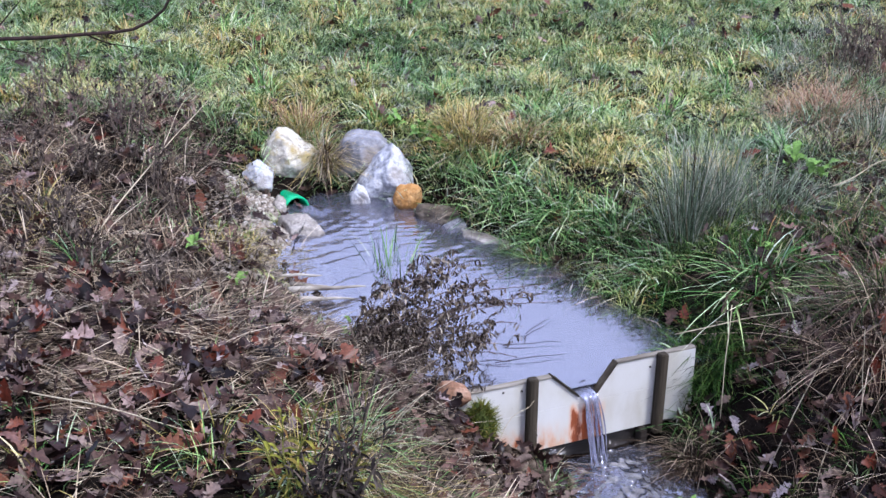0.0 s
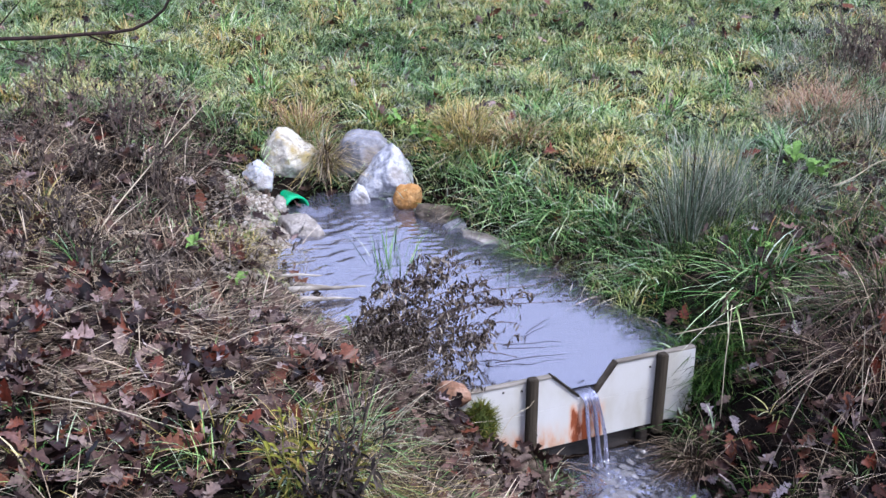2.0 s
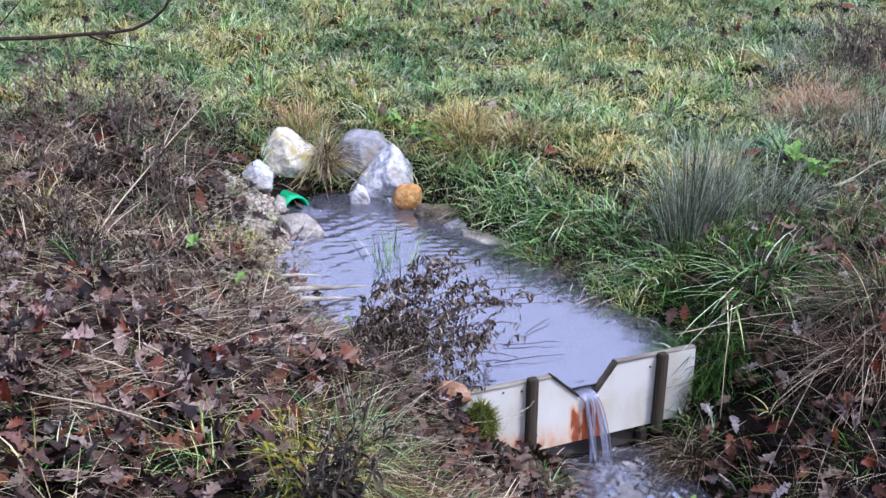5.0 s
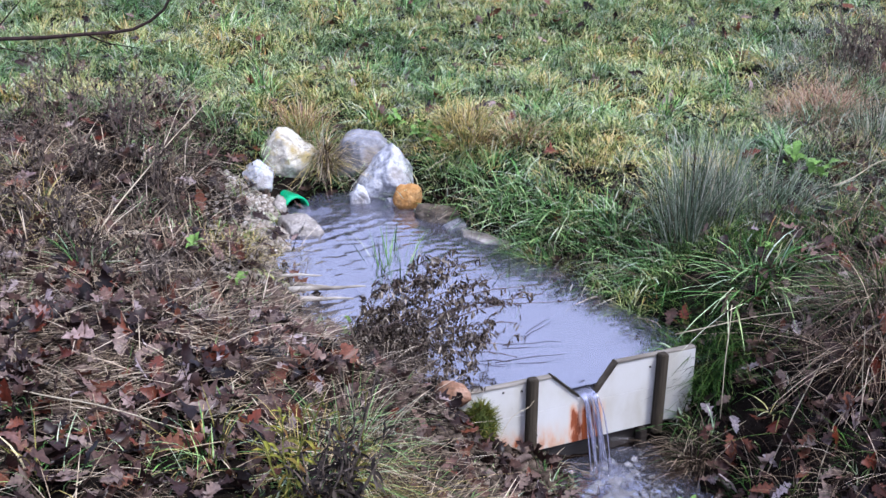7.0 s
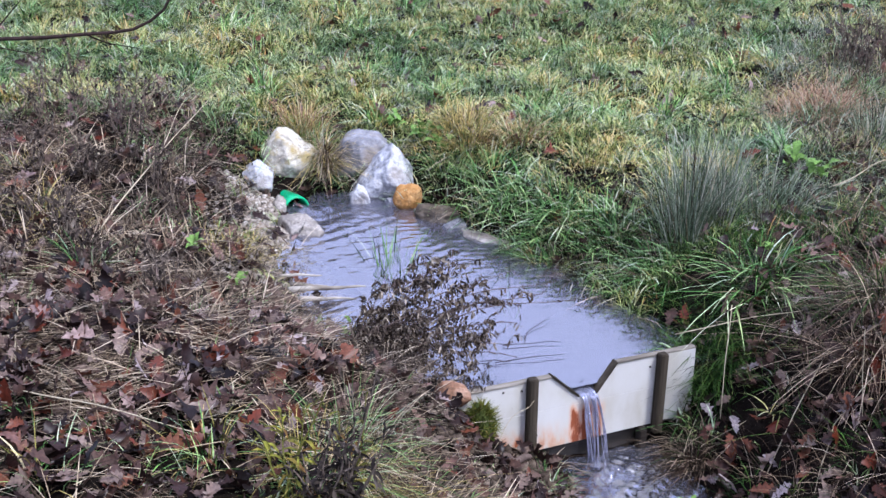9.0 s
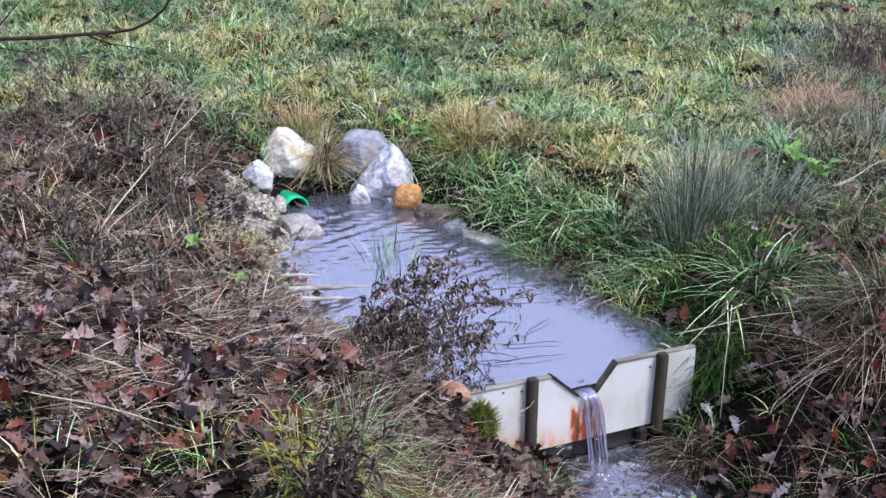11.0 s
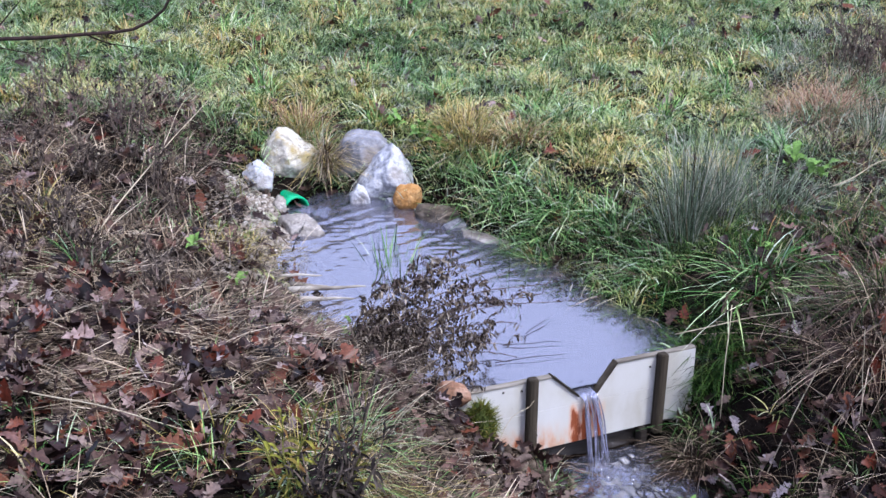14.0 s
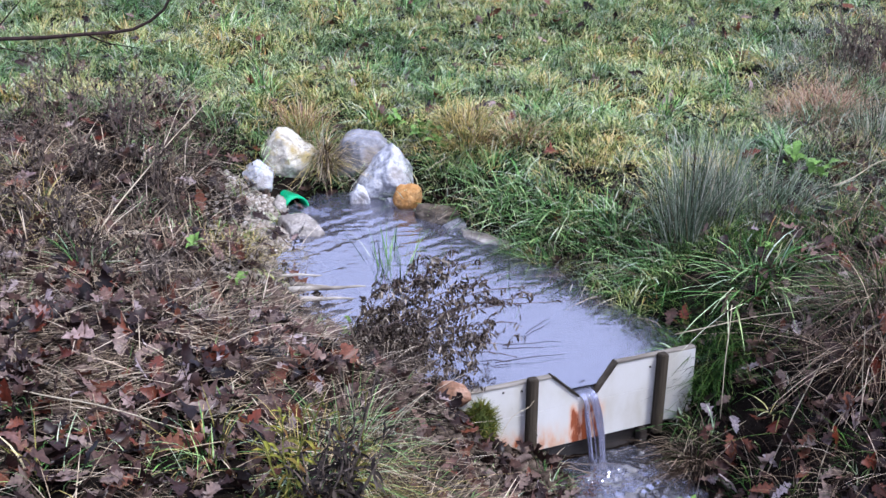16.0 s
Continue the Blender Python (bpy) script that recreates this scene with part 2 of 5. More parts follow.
def water_material(name, tint, ior, rough, wave=0.0, foam=0.0):
    """Clear water: a mirror of the sky by Fresnel over what lies below."""
    m, nt, p, out = start(name)
    nt.nodes.remove(p)
    tr = nt.nodes.new("ShaderNodeBsdfTransparent")
    tr.inputs[0].default_value = (*tint, 1)
    gl = nt.nodes.new("ShaderNodeBsdfGlossy")
    gl.inputs["Roughness"].default_value = rough
    gl.inputs["Color"].default_value = (0.93, 0.92, 1.0, 1)
    fr = nt.nodes.new("ShaderNodeFresnel")
    fr.inputs[0].default_value = ior
    ms = nt.nodes.new("ShaderNodeMixShader")
    nt.links.new(fr.outputs[0], ms.inputs[0])
    nt.links.new(tr.outputs[0], ms.inputs[1])
    nt.links.new(gl.outputs[0], ms.inputs[2])
    if wave:
        n = tex(nt, "ShaderNodeTexNoise", 16, 3.0)
        b = nt.nodes.new("ShaderNodeBump")
        b.inputs["Strength"].default_value, b.inputs["Distance"].default_value = 1.0, wave
        nt.links.new(n.outputs["Fac"], b.inputs["Height"])
        nt.links.new(b.outputs[0], gl.inputs["Normal"])
        nt.links.new(b.outputs[0], fr.inputs["Normal"])
    last = ms.outputs[0]
    if foam:
        d = nt.nodes.new("ShaderNodeBsdfDiffuse")
        d.inputs[0].default_value = (0.76, 0.78, 1.0, 1)
        m2 = nt.nodes.new("ShaderNodeMixShader")
        m2.inputs[0].default_value = foam
        nt.links.new(last, m2.inputs[1])
        nt.links.new(d.outputs[0], m2.inputs[2])
        last = m2.outputs[0]
    nt.links.new(last, out.inputs["Surface"])
    return m


M_BOARD = board_material()
M_WATER = water_material("pool_water", (0.85, 0.87, 0.9), 3.8, 0.02, wave=0.001, foam=0.045)
M_TONGUE = water_material("tongue_water", (0.8, 0.82, 0.86), 1.7, 0.06, wave=0.002, foam=0.03)
M_FALL = water_material("falling_water", (0.93, 0.94, 0.96), 1.9, 0.05, foam=0.16)
M_FOAM = water_material("foamy_water", (0.9, 0.92, 0.95), 2.1, 0.06, foam=0.07)


def pipe_material():
    m, nt, p, out = start("green_plastic")
    n = tex(nt, "ShaderNodeTexNoise", 20, 3.0)
    r = ramp(nt, [(0.3, (0.0, 0.3, 0.12)), (0.7, (0.01, 0.45, 0.2))])
    nt.links.new(n.outputs["Fac"], r.inputs[0])
    nt.links.new(r.outputs[0], p.inputs["Base Color"])
    p.inputs["Roughness"].default_value = 0.35
    return m


M_PIPE = pipe_material()

# ---- the lie of the land ----
POOL = np.array([(-0.80, 6.95), (-0.62, 7.17), (-0.36, 7.12), (-0.15, 6.92), (0.06, 6.68), (0.29, 6.42), (0.51, 6.17), (0.71, 5.86),
                 (0.88, 5.58), (1.00, 5.28), (1.10, 5.06), (1.24, 4.71), (0.24, 4.36), (0.10, 4.70), (-0.12, 4.93), (-0.30, 5.12), (-0.44, 5.40), (-0.55, 5.62), (-0.66, 6.0), (-0.74, 6.33), (-0.76, 6.6)])
BROOK = np.array([(0.50, 4.88), (0.66, 5.0), (0.90, 5.06), (0.95, 4.93), (1.03, 4.78), (1.09, 4.6), (1.15, 4.2), (1.22, 3.7), (1.3, 3.2), (1.4, 2.4), (0.85, 2.4), (0.68, 3.4), (0.6, 4.0), (0.56, 4.5), (0.545, 4.75)])
WEIR, ALONG, DOWN = np.array((0.1175, 4.718)), np.array((0.927, 0.375)), np.array((0.375, -0.927))
rng = np.random.default_rng(7)
WAVES = [(a, rng.normal(size=2) * f, rng.uniform(0, 6.28)) for f, a in ((1.2, 0.5), (1.7, 0.4), (2.6, 0.35), (4.0, 0.3), (6.0, 0.2), (9.0, 0.14), (14.0, 0.1), (22.0, 0.07)) for _ in range(3)]


def rough_ground(x, y):
    return sum(a * np.sin(k[0] * x + k[1] * y + p) for a, k, p in WAVES)


def signed(poly, x, y):
    """Distance to a closed outline, negative inside."""
    best, inside = np.full(x.shape, 1e9), np.zeros(x.shape, bool)
    for (ax, ay), (bx, by) in zip(poly, np.roll(poly, -1, 0)):
        ex, ey = bx - ax, by - ay
        t = np.clip(((x - ax) * ex + (y - ay) * ey) / (ex * ex + ey * ey), 0, 1)
        best = np.minimum(best, np.hypot(x - ax - t * ex, y - ay - t * ey))
        inside ^= ((ay > y) != (by > y)) & (x < ex * (y - ay) / (by - ay + 1e-12) + ax)
    return np.where(inside, -best, best)


def ss(v, lo, hi):
    t = np.clip((v - lo) / (hi - lo), 0, 1)
    return t * t * (3 - 2 * t)


def shore(x, y):
    """Distance to the water of the pool, above the weir, or of the brook below it."""
    pool, brook = signed(POOL, x, y), signed(BROOK, x, y)
    down = (x - WEIR[0]) * DOWN[0] + (y - WEIR[1]) * DOWN[1]
    return np.minimum(np.where(down > 0.0, np.maximum(down, pool), pool), np.where(down < 0, np.maximum(-down, brook), brook))


def land(x, y):
    """Height of the ground."""
    x, y = np.asarray(x, float), np.asarray(y, float)
    pool, brook = signed(POOL, x, y), signed(BROOK, x, y)
    down = (x - WEIR[0]) * DOWN[0] + (y - WEIR[1]) * DOWN[1]
    along = (x - WEIR[0]) * ALONG[0] + (y - WEIR[1]) * ALONG[1]
    left = ss(-x, -0.1, 0.8) * ss(y, 8.4, 7.2)
    near = ss(y, 5.2, 3.2)
    high = 0.34 + 0.08 * left + 0.02 * near + 0.03 * np.clip(y - 7.5, 0, 60)
    high = np.where(y < 3, high + 0.2 * np.clip(3 - y, 0, 4), high)
    wide = 0.75 + 0.35 * left + 0.3 * near
    bank = -0.03 + (high + 0.03) * ss(pool, -0.02, wide) ** 0.8
    bank = np.where(pool < 0, -0.03 - 0.17 * ss(-pool, 0, 0.25), bank)
    side = -0.37 + (high + 0.37) * ss(brook, -0.02, 1.5 - 0.6 * ss(along, 0.4, 0.9)) ** 0.72
    side = np.where(brook < 0, -0.37 - 0.05 * ss(-brook, 0, 0.1), side)
    lower = ss(down, -0.07, -0.005)
    side = side + (0.13 * ss(-along, -0.1, 0.08) * ss(along, -0.9, -0.2) + 0.05 * ss(-along, -0.5, -0.2) * ss(along, 0.0, 0.2)) * ss(down, 0.35, 0.05)
    z = bank * (1 - lower) + side * lower
    wet = shore(x, y)
    z = z + ss(wet, 0.02, 0.35) * 0.035 * rough_ground(x * 1.3, y * 1.3) + 0.012 * ss(wet, -0.02, 0.1) * rough_ground(x * 5, y * 5)
    return z


def axis(lo, hi, step, far_lo, far_hi):
    mid = list(np.arange(lo, hi, step))
    a, b, s = lo, mid[-1], step
    head, tail = [], []
    while a > far_lo or b < far_hi:
        s *= 1.35
        a, b = a - s, b + s
        head.append(a), tail.append(b)
    return np.array(head[::-1] + mid + tail)


def mesh_from(name, verts, faces_flat, sizes, smooth=True):
    """A mesh out of arrays: flat list of corner indices and the corners of each face."""
    me = bpy.data.meshes.new(name)
    me.vertices.add(len(verts))
    me.vertices.foreach_set("co", np.ascontiguousarray(verts, np.float32).ravel())
    me.loops.add(len(faces_flat))
    me.loops.foreach_set("vertex_index", np.asarray(faces_flat, np.int32))
    starts = np.concatenate(([0], np.cumsum(sizes)[:-1])).astype(np.int32)
    me.polygons.add(len(sizes))
    me.polygons.foreach_set("loop_start", starts)
    me.update(calc_edges=True)
    me.validate()
    me.polygons.foreach_set("use_smooth", np.full(len(me.polygons), smooth))
    return me


def grid_mesh(name, gx, gy, zf):
    X, Y = np.meshgrid(gx, gy)
    v = np.stack([X, Y, zf(X, Y)], -1).reshape(-1, 3)
    w = len(gx)
    i = (np.arange(len(gy) - 1)[:, None] * w + np.arange(w - 1)[None]).ravel()
    f = np.stack([i, i + 1, i + 1 + w, i + w], 1)
    return mesh_from(name, v, f.ravel(), np.full(len(f), 4))


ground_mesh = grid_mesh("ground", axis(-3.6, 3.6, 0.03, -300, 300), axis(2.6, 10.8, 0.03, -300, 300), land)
ground = tagged(new("ground", ground_mesh), "damp soil bank and meadow ground, its colour darkened for shade under grass and leaves", "ground", kind="structure")
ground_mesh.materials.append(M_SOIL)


# ---- helpers for things ----
def part(name, bm, material, parent=None, label="", smooth=False):
    me = bpy.data.meshes.new(name)
    bm.to_mesh(me)
    bm.free()
    for p in me.polygons:
        p.use_smooth = smooth
    me.materials.append(material)
    ob = new(name, me)
    if parent:
        ob.parent = parent
    if label:
        tagged(ob, label)
    return ob


def mesh_part(name, me, material, parent=None, label=""):
    me.materials.append(material)
    ob = new(name, me)
    if parent:
        ob.parent = parent
    if label:
        tagged(ob, label)
    return ob


def box(bm, x0, x1, y0, y1, z0, z1, bev=0.003):
    r = bmesh.ops.create_cube(bm, size=1)
    for v in r["verts"]:
        v.co = Vector((x0 + (v.co.x + 0.5) * (x1 - x0), y0 + (v.co.y + 0.5) * (y1 - y0), z0 + (v.co.z + 0.5) * (z1 - z0)))
    if bev:
        ed = list({e for v in r["verts"] for e in v.link_edges})
        bmesh.ops.bevel(bm, geom=ed, offset=bev, segments=2, affect="EDGES")
    return bm


def blades(base, h, az, bend, width, seg=3, tilt=None, droop=0.45):
    """Tapered curved blades of grass from arrays; returns vertices, corner indices and face sizes."""
    n = len(base)
    tilt = np.zeros(n) if tilt is None else tilt
    t = np.linspace(0, 1, seg + 1)[None, :]
    d = np.stack([np.cos(az), np.sin(az)], 1)
    out = h[:, None] * (np.sin(tilt)[:, None] * t + bend[:, None] * t ** 2 * 0.75)
    up = h[:, None] * (np.cos(tilt)[:, None] * t - droop * bend[:, None] ** 1.5 * t ** 2.2)
    c = np.zeros((n, seg + 1, 3))
    c[..., :2] = base[:, None, :2] + out[..., None] * d[:, None, :]
    c[..., 2] = base[:, None, 2] + up
    tw = az + np.pi / 2 + rng.normal(0, 0.5, n)
    side = np.stack([np.cos(tw), np.sin(tw), np.zeros(n)], 1)[:, None, :]
    w = (width[:, None] * (1 - t[:, :-1] ** 1.6 * 0.75))[..., None] * 0.5
    L, R = c[:, :-1] - side * w, c[:, :-1] + side * w
    v = np.concatenate([L, R, c[:, -1:]], 1)
    k = 2 * seg + 1
    o = (np.arange(n) * k)[:, None]
    quads = [np.concatenate([o + j, o + seg + j, o + seg + j + 1, o + j + 1], 1) for j in range(seg - 1)]
    tri = np.concatenate([o + seg - 1, o + 2 * seg - 1, o + 2 * seg], 1)
    q = np.concatenate(quads, 0) if quads else np.zeros((0, 4), int)
    return v.reshape(-1, 3), np.concatenate([q.ravel(), tri.ravel()]), np.concatenate([np.full(len(q), 4), np.full(n, 3)])


def joined(pieces):
    vs, fs, ns, o = [], [], [], 0
    for v, f, n in pieces:
        vs.append(v), fs.append(f + o), ns.append(n)
        o += len(v)
    return np.concatenate(vs), np.concatenate(fs), np.concatenate(ns)


def on_ground(xy, sink=0.004):
    return np.concatenate([xy, (land(xy[:, 0], xy[:, 1]) - sink)[:, None]], 1)


def foot(x, y, up=0.0):
    return (x, y, float(land(x, y)) + up)


def scatter(n, x0, x1, y0, y1, keep):
    """n tries in a rectangle of the plan, kept by a weight function of the plan."""
    xy = np.stack([rng.uniform(x0, x1, n), rng.uniform(y0, y1, n)], 1)
    return xy[rng.random(n) < keep(xy[:, 0], xy[:, 1])]


def dry_land(x, y):
    return shore(x, y) > 0.02


def bare_shore(x, y):
    """The strip of bare pale soil and gravel between the weeds and the pool."""
    return ss(x, -1.3 + 0.25 * (7 - y), -1.1 + 0.25 * (7 - y)) * ss(x, -0.1, -0.3) * ss(y, 5.5, 6.0) * ss(y, 7.4, 7.2)


def left_zone(x, y):
    """The weedy bank."""
    edge = 7.5 + (-x - 1.1) * 0.32 + 0.25 * np.sin(3 * x) + 0.12 * np.sin(7 * x + 1)
    bare = 1 - 0.9 * bare_shore(x, y)
    return bare * np.maximum(ss(-x, -0.1, 0.35), ss(x, 0.7, 0.5) * ss(y, 5.0, 4.8)) * ss(y, edge + 0.3, edge - 0.8)


def off_mud(x, y):
    """Thins what grows on the bare mud beside the weir's foot."""
    return 1 - 0.85 * ss(x, -0.18, -0.02) * ss(y, 4.85, 4.7) * ss(x, 0.8, 0.6)


def in_view(x, y, margin=0.35):
    return (np.abs(x) < 0.335 * (y + 0.9) + margin)


def thinned(x, y):
    """Coarse patchiness of the sward."""
    return 0.55 + 0.45 * np.sin(2.1 * x + 1.3 * np.sin(1.7 * y)) * np.sin(2.6 * y + 1.1 * np.sin(1.9 * x))


def tussock(name, x, y, n, h, spread, material, label, bend=0.8, width=0.004, cat="grass tussock", tilt=0.5, dry=None, dry_share=0.0, seg=4, group="grass tussocks", lean=None, up=0.0):
    """A clump of blades that fans out from one root; some of them dry."""
    root = tagged(new(name), label, cat, group)
    root.location = (x, y, float(land(x, y)) + up)
    for mat, count, nm in ((material, int(n * (1 - dry_share)), "foliage"), (dry, int(n * dry_share), "dry_foliage")):
        if not count:
            continue
        a = rng.uniform(0, 6.283, count)
        r = spread * 0.45 * np.sqrt(rng.random(count))
        xy = np.stack([r * np.cos(a), r * np.sin(a)], 1)
        z = land(x + xy[:, 0], y + xy[:, 1]) - root.location.z - 0.006 + up * np.exp(-(r / (spread * 0.3)) ** 2)
        az = a + rng.normal(0, 0.5, count)
        ti = np.abs(rng.normal(0, tilt, count)) * (0.35 + r / (spread * 0.45))
        if lean is not None:
            m = rng.random(count) < 0.4
            az = np.where(m, lean + rng.normal(0, 0.6, count), az)
        g = blades(np.concatenate([xy, z[:, None]], 1), h * rng.uniform(0.45, 1.1, count), az, np.abs(rng.normal(bend, 0.3, count)), width * rng.uniform(0.6, 1.3, count), seg, np.clip(ti, 0, 1.25))
        mesh_part(nm, mesh_from(nm, *g), mat, root)
    return root


def stone(name, loc, size, rz, material, label, seed, points=11, rough=0.065, tiltxy=(0, 0), cat="stone", group="stones round the spring", worn=30, sub=5, blocky=True, facets=(), depth=0.1):
    """A broken block: a ball pressed onto a few random planes, its edges worn, its faces pitted by noise."""
    r = random.Random(seed)
    rough = 0.035 if facets else rough
    planes, big, worn = [], max(size), 70 if facets else worn
    for deg, dist in facets:  # the broken faces round the front, and a few sloping ones front and back
        planes.append((Vector((math.cos(radians(deg)), r.uniform(-0.35, 0.1), math.sin(radians(deg)))).normalized(), dist / big))
    if facets:
        for nx, nz, q in ((-0.45, 0.25, 1.0), (0.5, 0.45, 1.0), (0.1, -0.5, 1.05), (0.05, 0.1, 1.1)):
            planes.append((Vector((nx + r.uniform(-0.1, 0.1), -1, nz)).normalized(), depth / big * q))
            planes.append((Vector((nx, 1, nz)).normalized(), depth / big * q))
    elif blocky:
        for k in range(6):
            n = Vector([r.gauss(0, 0.2) + (1 - 2 * (k % 2)) * (k // 2 == i) for i in range(3)]).normalized()
            planes.append((n, r.uniform(0.7, 0.95)))
    for attempt in range(400):
        if facets or len(planes) >= points:
            break
        n = Vector((r.gauss(0, 1), r.gauss(0, 1), r.gauss(0, 1))).normalized()
        if all(n.dot(m) < (0.75 if blocky else 0.6) for m, _ in planes) or len(planes) > 11:
            planes.append((n, r.uniform(0.85, 1.05) if blocky else r.uniform(0.85, 1.0)))
    bm = bmesh.new()
    bmesh.ops.create_icosphere(bm, subdivisions=sub, radius=1.0)
    for v in bm.verts:
        d = v.co.normalized()
        v.co = d * sum((max(d.dot(n), 0.0) / k) ** worn for n, k in planes) ** (-1.0 / worn)
    off = Vector((r.uniform(-9, 9), r.uniform(-9, 9), r.uniform(-9, 9)))
    lo, hi = ([f(v.co[k] for v in bm.verts) for k in range(3)] for f in (min, max))
    mid, span = [(u + w) / 2 for u, w in zip(lo, hi)], [(w - u) / 2 for u, w in zip(lo, hi)]
    for v in bm.verts:
        p = v.co.copy() if facets else Vector([(v.co[k] - mid[k]) / span[k] for k in range(3)])
        p += p.normalized() * (noise.fractal(p * 2.2 + off, 0.9, 2.0, 5) * rough * 1.5 + noise.noise(p * 11 + off) * rough * 0.4 + abs(noise.noise(p * 5 + off)) * rough * 0.7)
        v.co = p * big if facets else Vector((p.x * size[0], p.y * size[1], p.z * size[2]))
    ob = part(name, bm, material, smooth=True)
    ob.matrix_world = pose(*loc, tiltxy[0], tiltxy[1], rz)
    return tagged(ob, label, cat, group)


def tube(bm, pts, r0, r1, sides=5):
    """A tapered tube along points."""
    rings, prev = [], None
    for i, p in enumerate(pts):
        p = Vector(p)
        d = (Vector(pts[min(i + 1, len(pts) - 1)]) - Vector(pts[max(i - 1, 0)])).normalized()
        u = d.orthogonal().normalized() if prev is None else (prev - d * prev.dot(d)).normalized()
        prev = u
        w = d.cross(u)
        rad = r0 + (r1 - r0) * i / (len(pts) - 1)
        rings.append([bm.verts.new(p + (u * math.cos(6.2832 * k / sides) + w * math.sin(6.2832 * k / sides)) * rad) for k in range(sides)])
    for a, b in zip(rings, rings[1:]):
        for k in range(sides):
            bm.faces.new((a[k], a[(k + 1) % sides], b[(k + 1) % sides], b[k]))
    bm.faces.new(rings[0][::-1]), bm.faces.new(rings[-1])


def bent(p, q, sag, n=8, wob=0.01, seed=0):
    """A gently wandering line from p to q."""
    r = random.Random(seed)
    p, q = Vector(p), Vector(q)
    ph = [r.uniform(0, 6.28) for _ in range(3)]
    out = []
    for i in range(n + 1):
        t = i / n
        w = math.sin(math.pi * t)
        out.append(p.lerp(q, t) + Vector((math.sin(5 * t + ph[0]) * wob * w, math.sin(6 * t + ph[1]) * wob * w, sag * w + math.sin(7 * t + ph[2]) * wob * w)))
    return out

# ---- the weir ----
def weir_thing():
    w = tagged(new("weir"), "white board weir with timber battens, rust-stained below its notch", "weir")
    w.matrix_world = pose(WEIR[0], WEIR[1], -0.3, 0, 0, math.degrees(math.atan2(ALONG[1], ALONG[0])))

    def plate(name, pts, y0, y1, mat, label=""):
        bm = bmesh.new()
        f = bm.faces.new([bm.verts.new((x, y0, z)) for x, z in pts])
        ex = bmesh.ops.extrude_face_region(bm, geom=[f])
        bmesh.ops.translate(bm, vec=(0, y1 - y0, 0), verts=[v for v in ex["geom"] if isinstance(v, bmesh.types.BMVert)])
        bmesh.ops.recalc_face_normals(bm, faces=bm.faces)
        bmesh.ops.bevel(bm, geom=[e for e in bm.edges if e.calc_face_angle(0) > 0.6], offset=0.0015, segments=1, affect="EDGES")
        return part(name, bm, mat, w, label)

    # upper plank with the notch, lower plank, the end piece, the dark sill under them
    plate("upper_board", [(-0.06, 0.232), (0.868, 0.232), (0.868, 0.385), (0.672, 0.385), (0.578, 0.262), (0.492, 0.262), (0.362, 0.384), (-0.06, 0.38)], 0.0, 0.02, M_BOARD)
    plate("lower_board", [(-0.06, 0.035), (0.868, 0.05), (0.868, 0.2316), (-0.06, 0.2316)], 0.001, 0.02, M_BOARD)
    plate("end_board", [(0.8695, 0.052), (1.06, 0.056), (1.06, 0.386), (0.8695, 0.386)], -0.003, 0.018, M_BOARD)
    plate("sill", [(-0.02, -0.16), (1.04, -0.16), (1.04, 0.054), (-0.02, 0.033)], 0.022, 0.06, M_SILL, "black wet sill plank under the boards")
    # rims
    for x0, x1, z in ((-0.06, 0.362, 0.3805), (0.672, 1.06, 0.3865)):
        bm = bmesh.new()
        box(bm, x0, x1, -0.004, 0.026, z, z + 0.009, 0.002)
        part("rim", bm, M_RIM, w, "grey weathered wooden rim")
    for a, b, nm in (((0.360, 0.389), (0.492, 0.2645), "notch_strip"), ((0.578, 0.2645), (0.674, 0.394), "notch_strip")):
        bm = bmesh.new()
        d = Vector((b[0] - a[0], 0, b[1] - a[1]))
        box(bm, 0, d.length, -0.01, 0.03, 0.0, 0.008, 0.002)
        bmesh.ops.transform(bm, matrix=Matrix.Translation((a[0], 0, a[1])) @ Matrix.Rotation(-math.atan2(d.z, d.x), 4, "Y"), verts=bm.verts)
        part(nm, bm, M_TIMBER, w, "wet dark bevelled strip of the notch")
    for x, t, low, tw in ((0.262, 0.412, 0.03, 0.3), (0.874, 0.406, 0.02, 1.2)):
        bm = bmesh.new()
        box(bm, -0.021, 0.021, -0.042, -0.0035, low, t, 0.004)
        ob = part("batten", bm, M_TIMBER, w, "dark weathered square batten")
        ob.matrix_basis = pose(x, 0, 0, 0, tw, 0)
    bm = bmesh.new()
    box(bm, 0.792, 0.828, -0.03, 0.02, -0.14, 0.045, 0.004)
    part("peg", bm, M_SILL, w, "black wet peg before the sill")
    for x, z in ((0.225, 0.35), (0.30, 0.12), (0.835, 0.34), (0.915, 0.12), (0.14, 0.36)):
        bm = bmesh.new()
        bmesh.ops.create_cone(bm, cap_ends=True, segments=8, radius1=0.005, radius2=0.004, depth=0.004)
        ob = part("screw", bm, M_TIMBER, w)
        ob.matrix_basis = pose(x, -0.004, z, 90, 0, 0)
    return w


weir_thing()

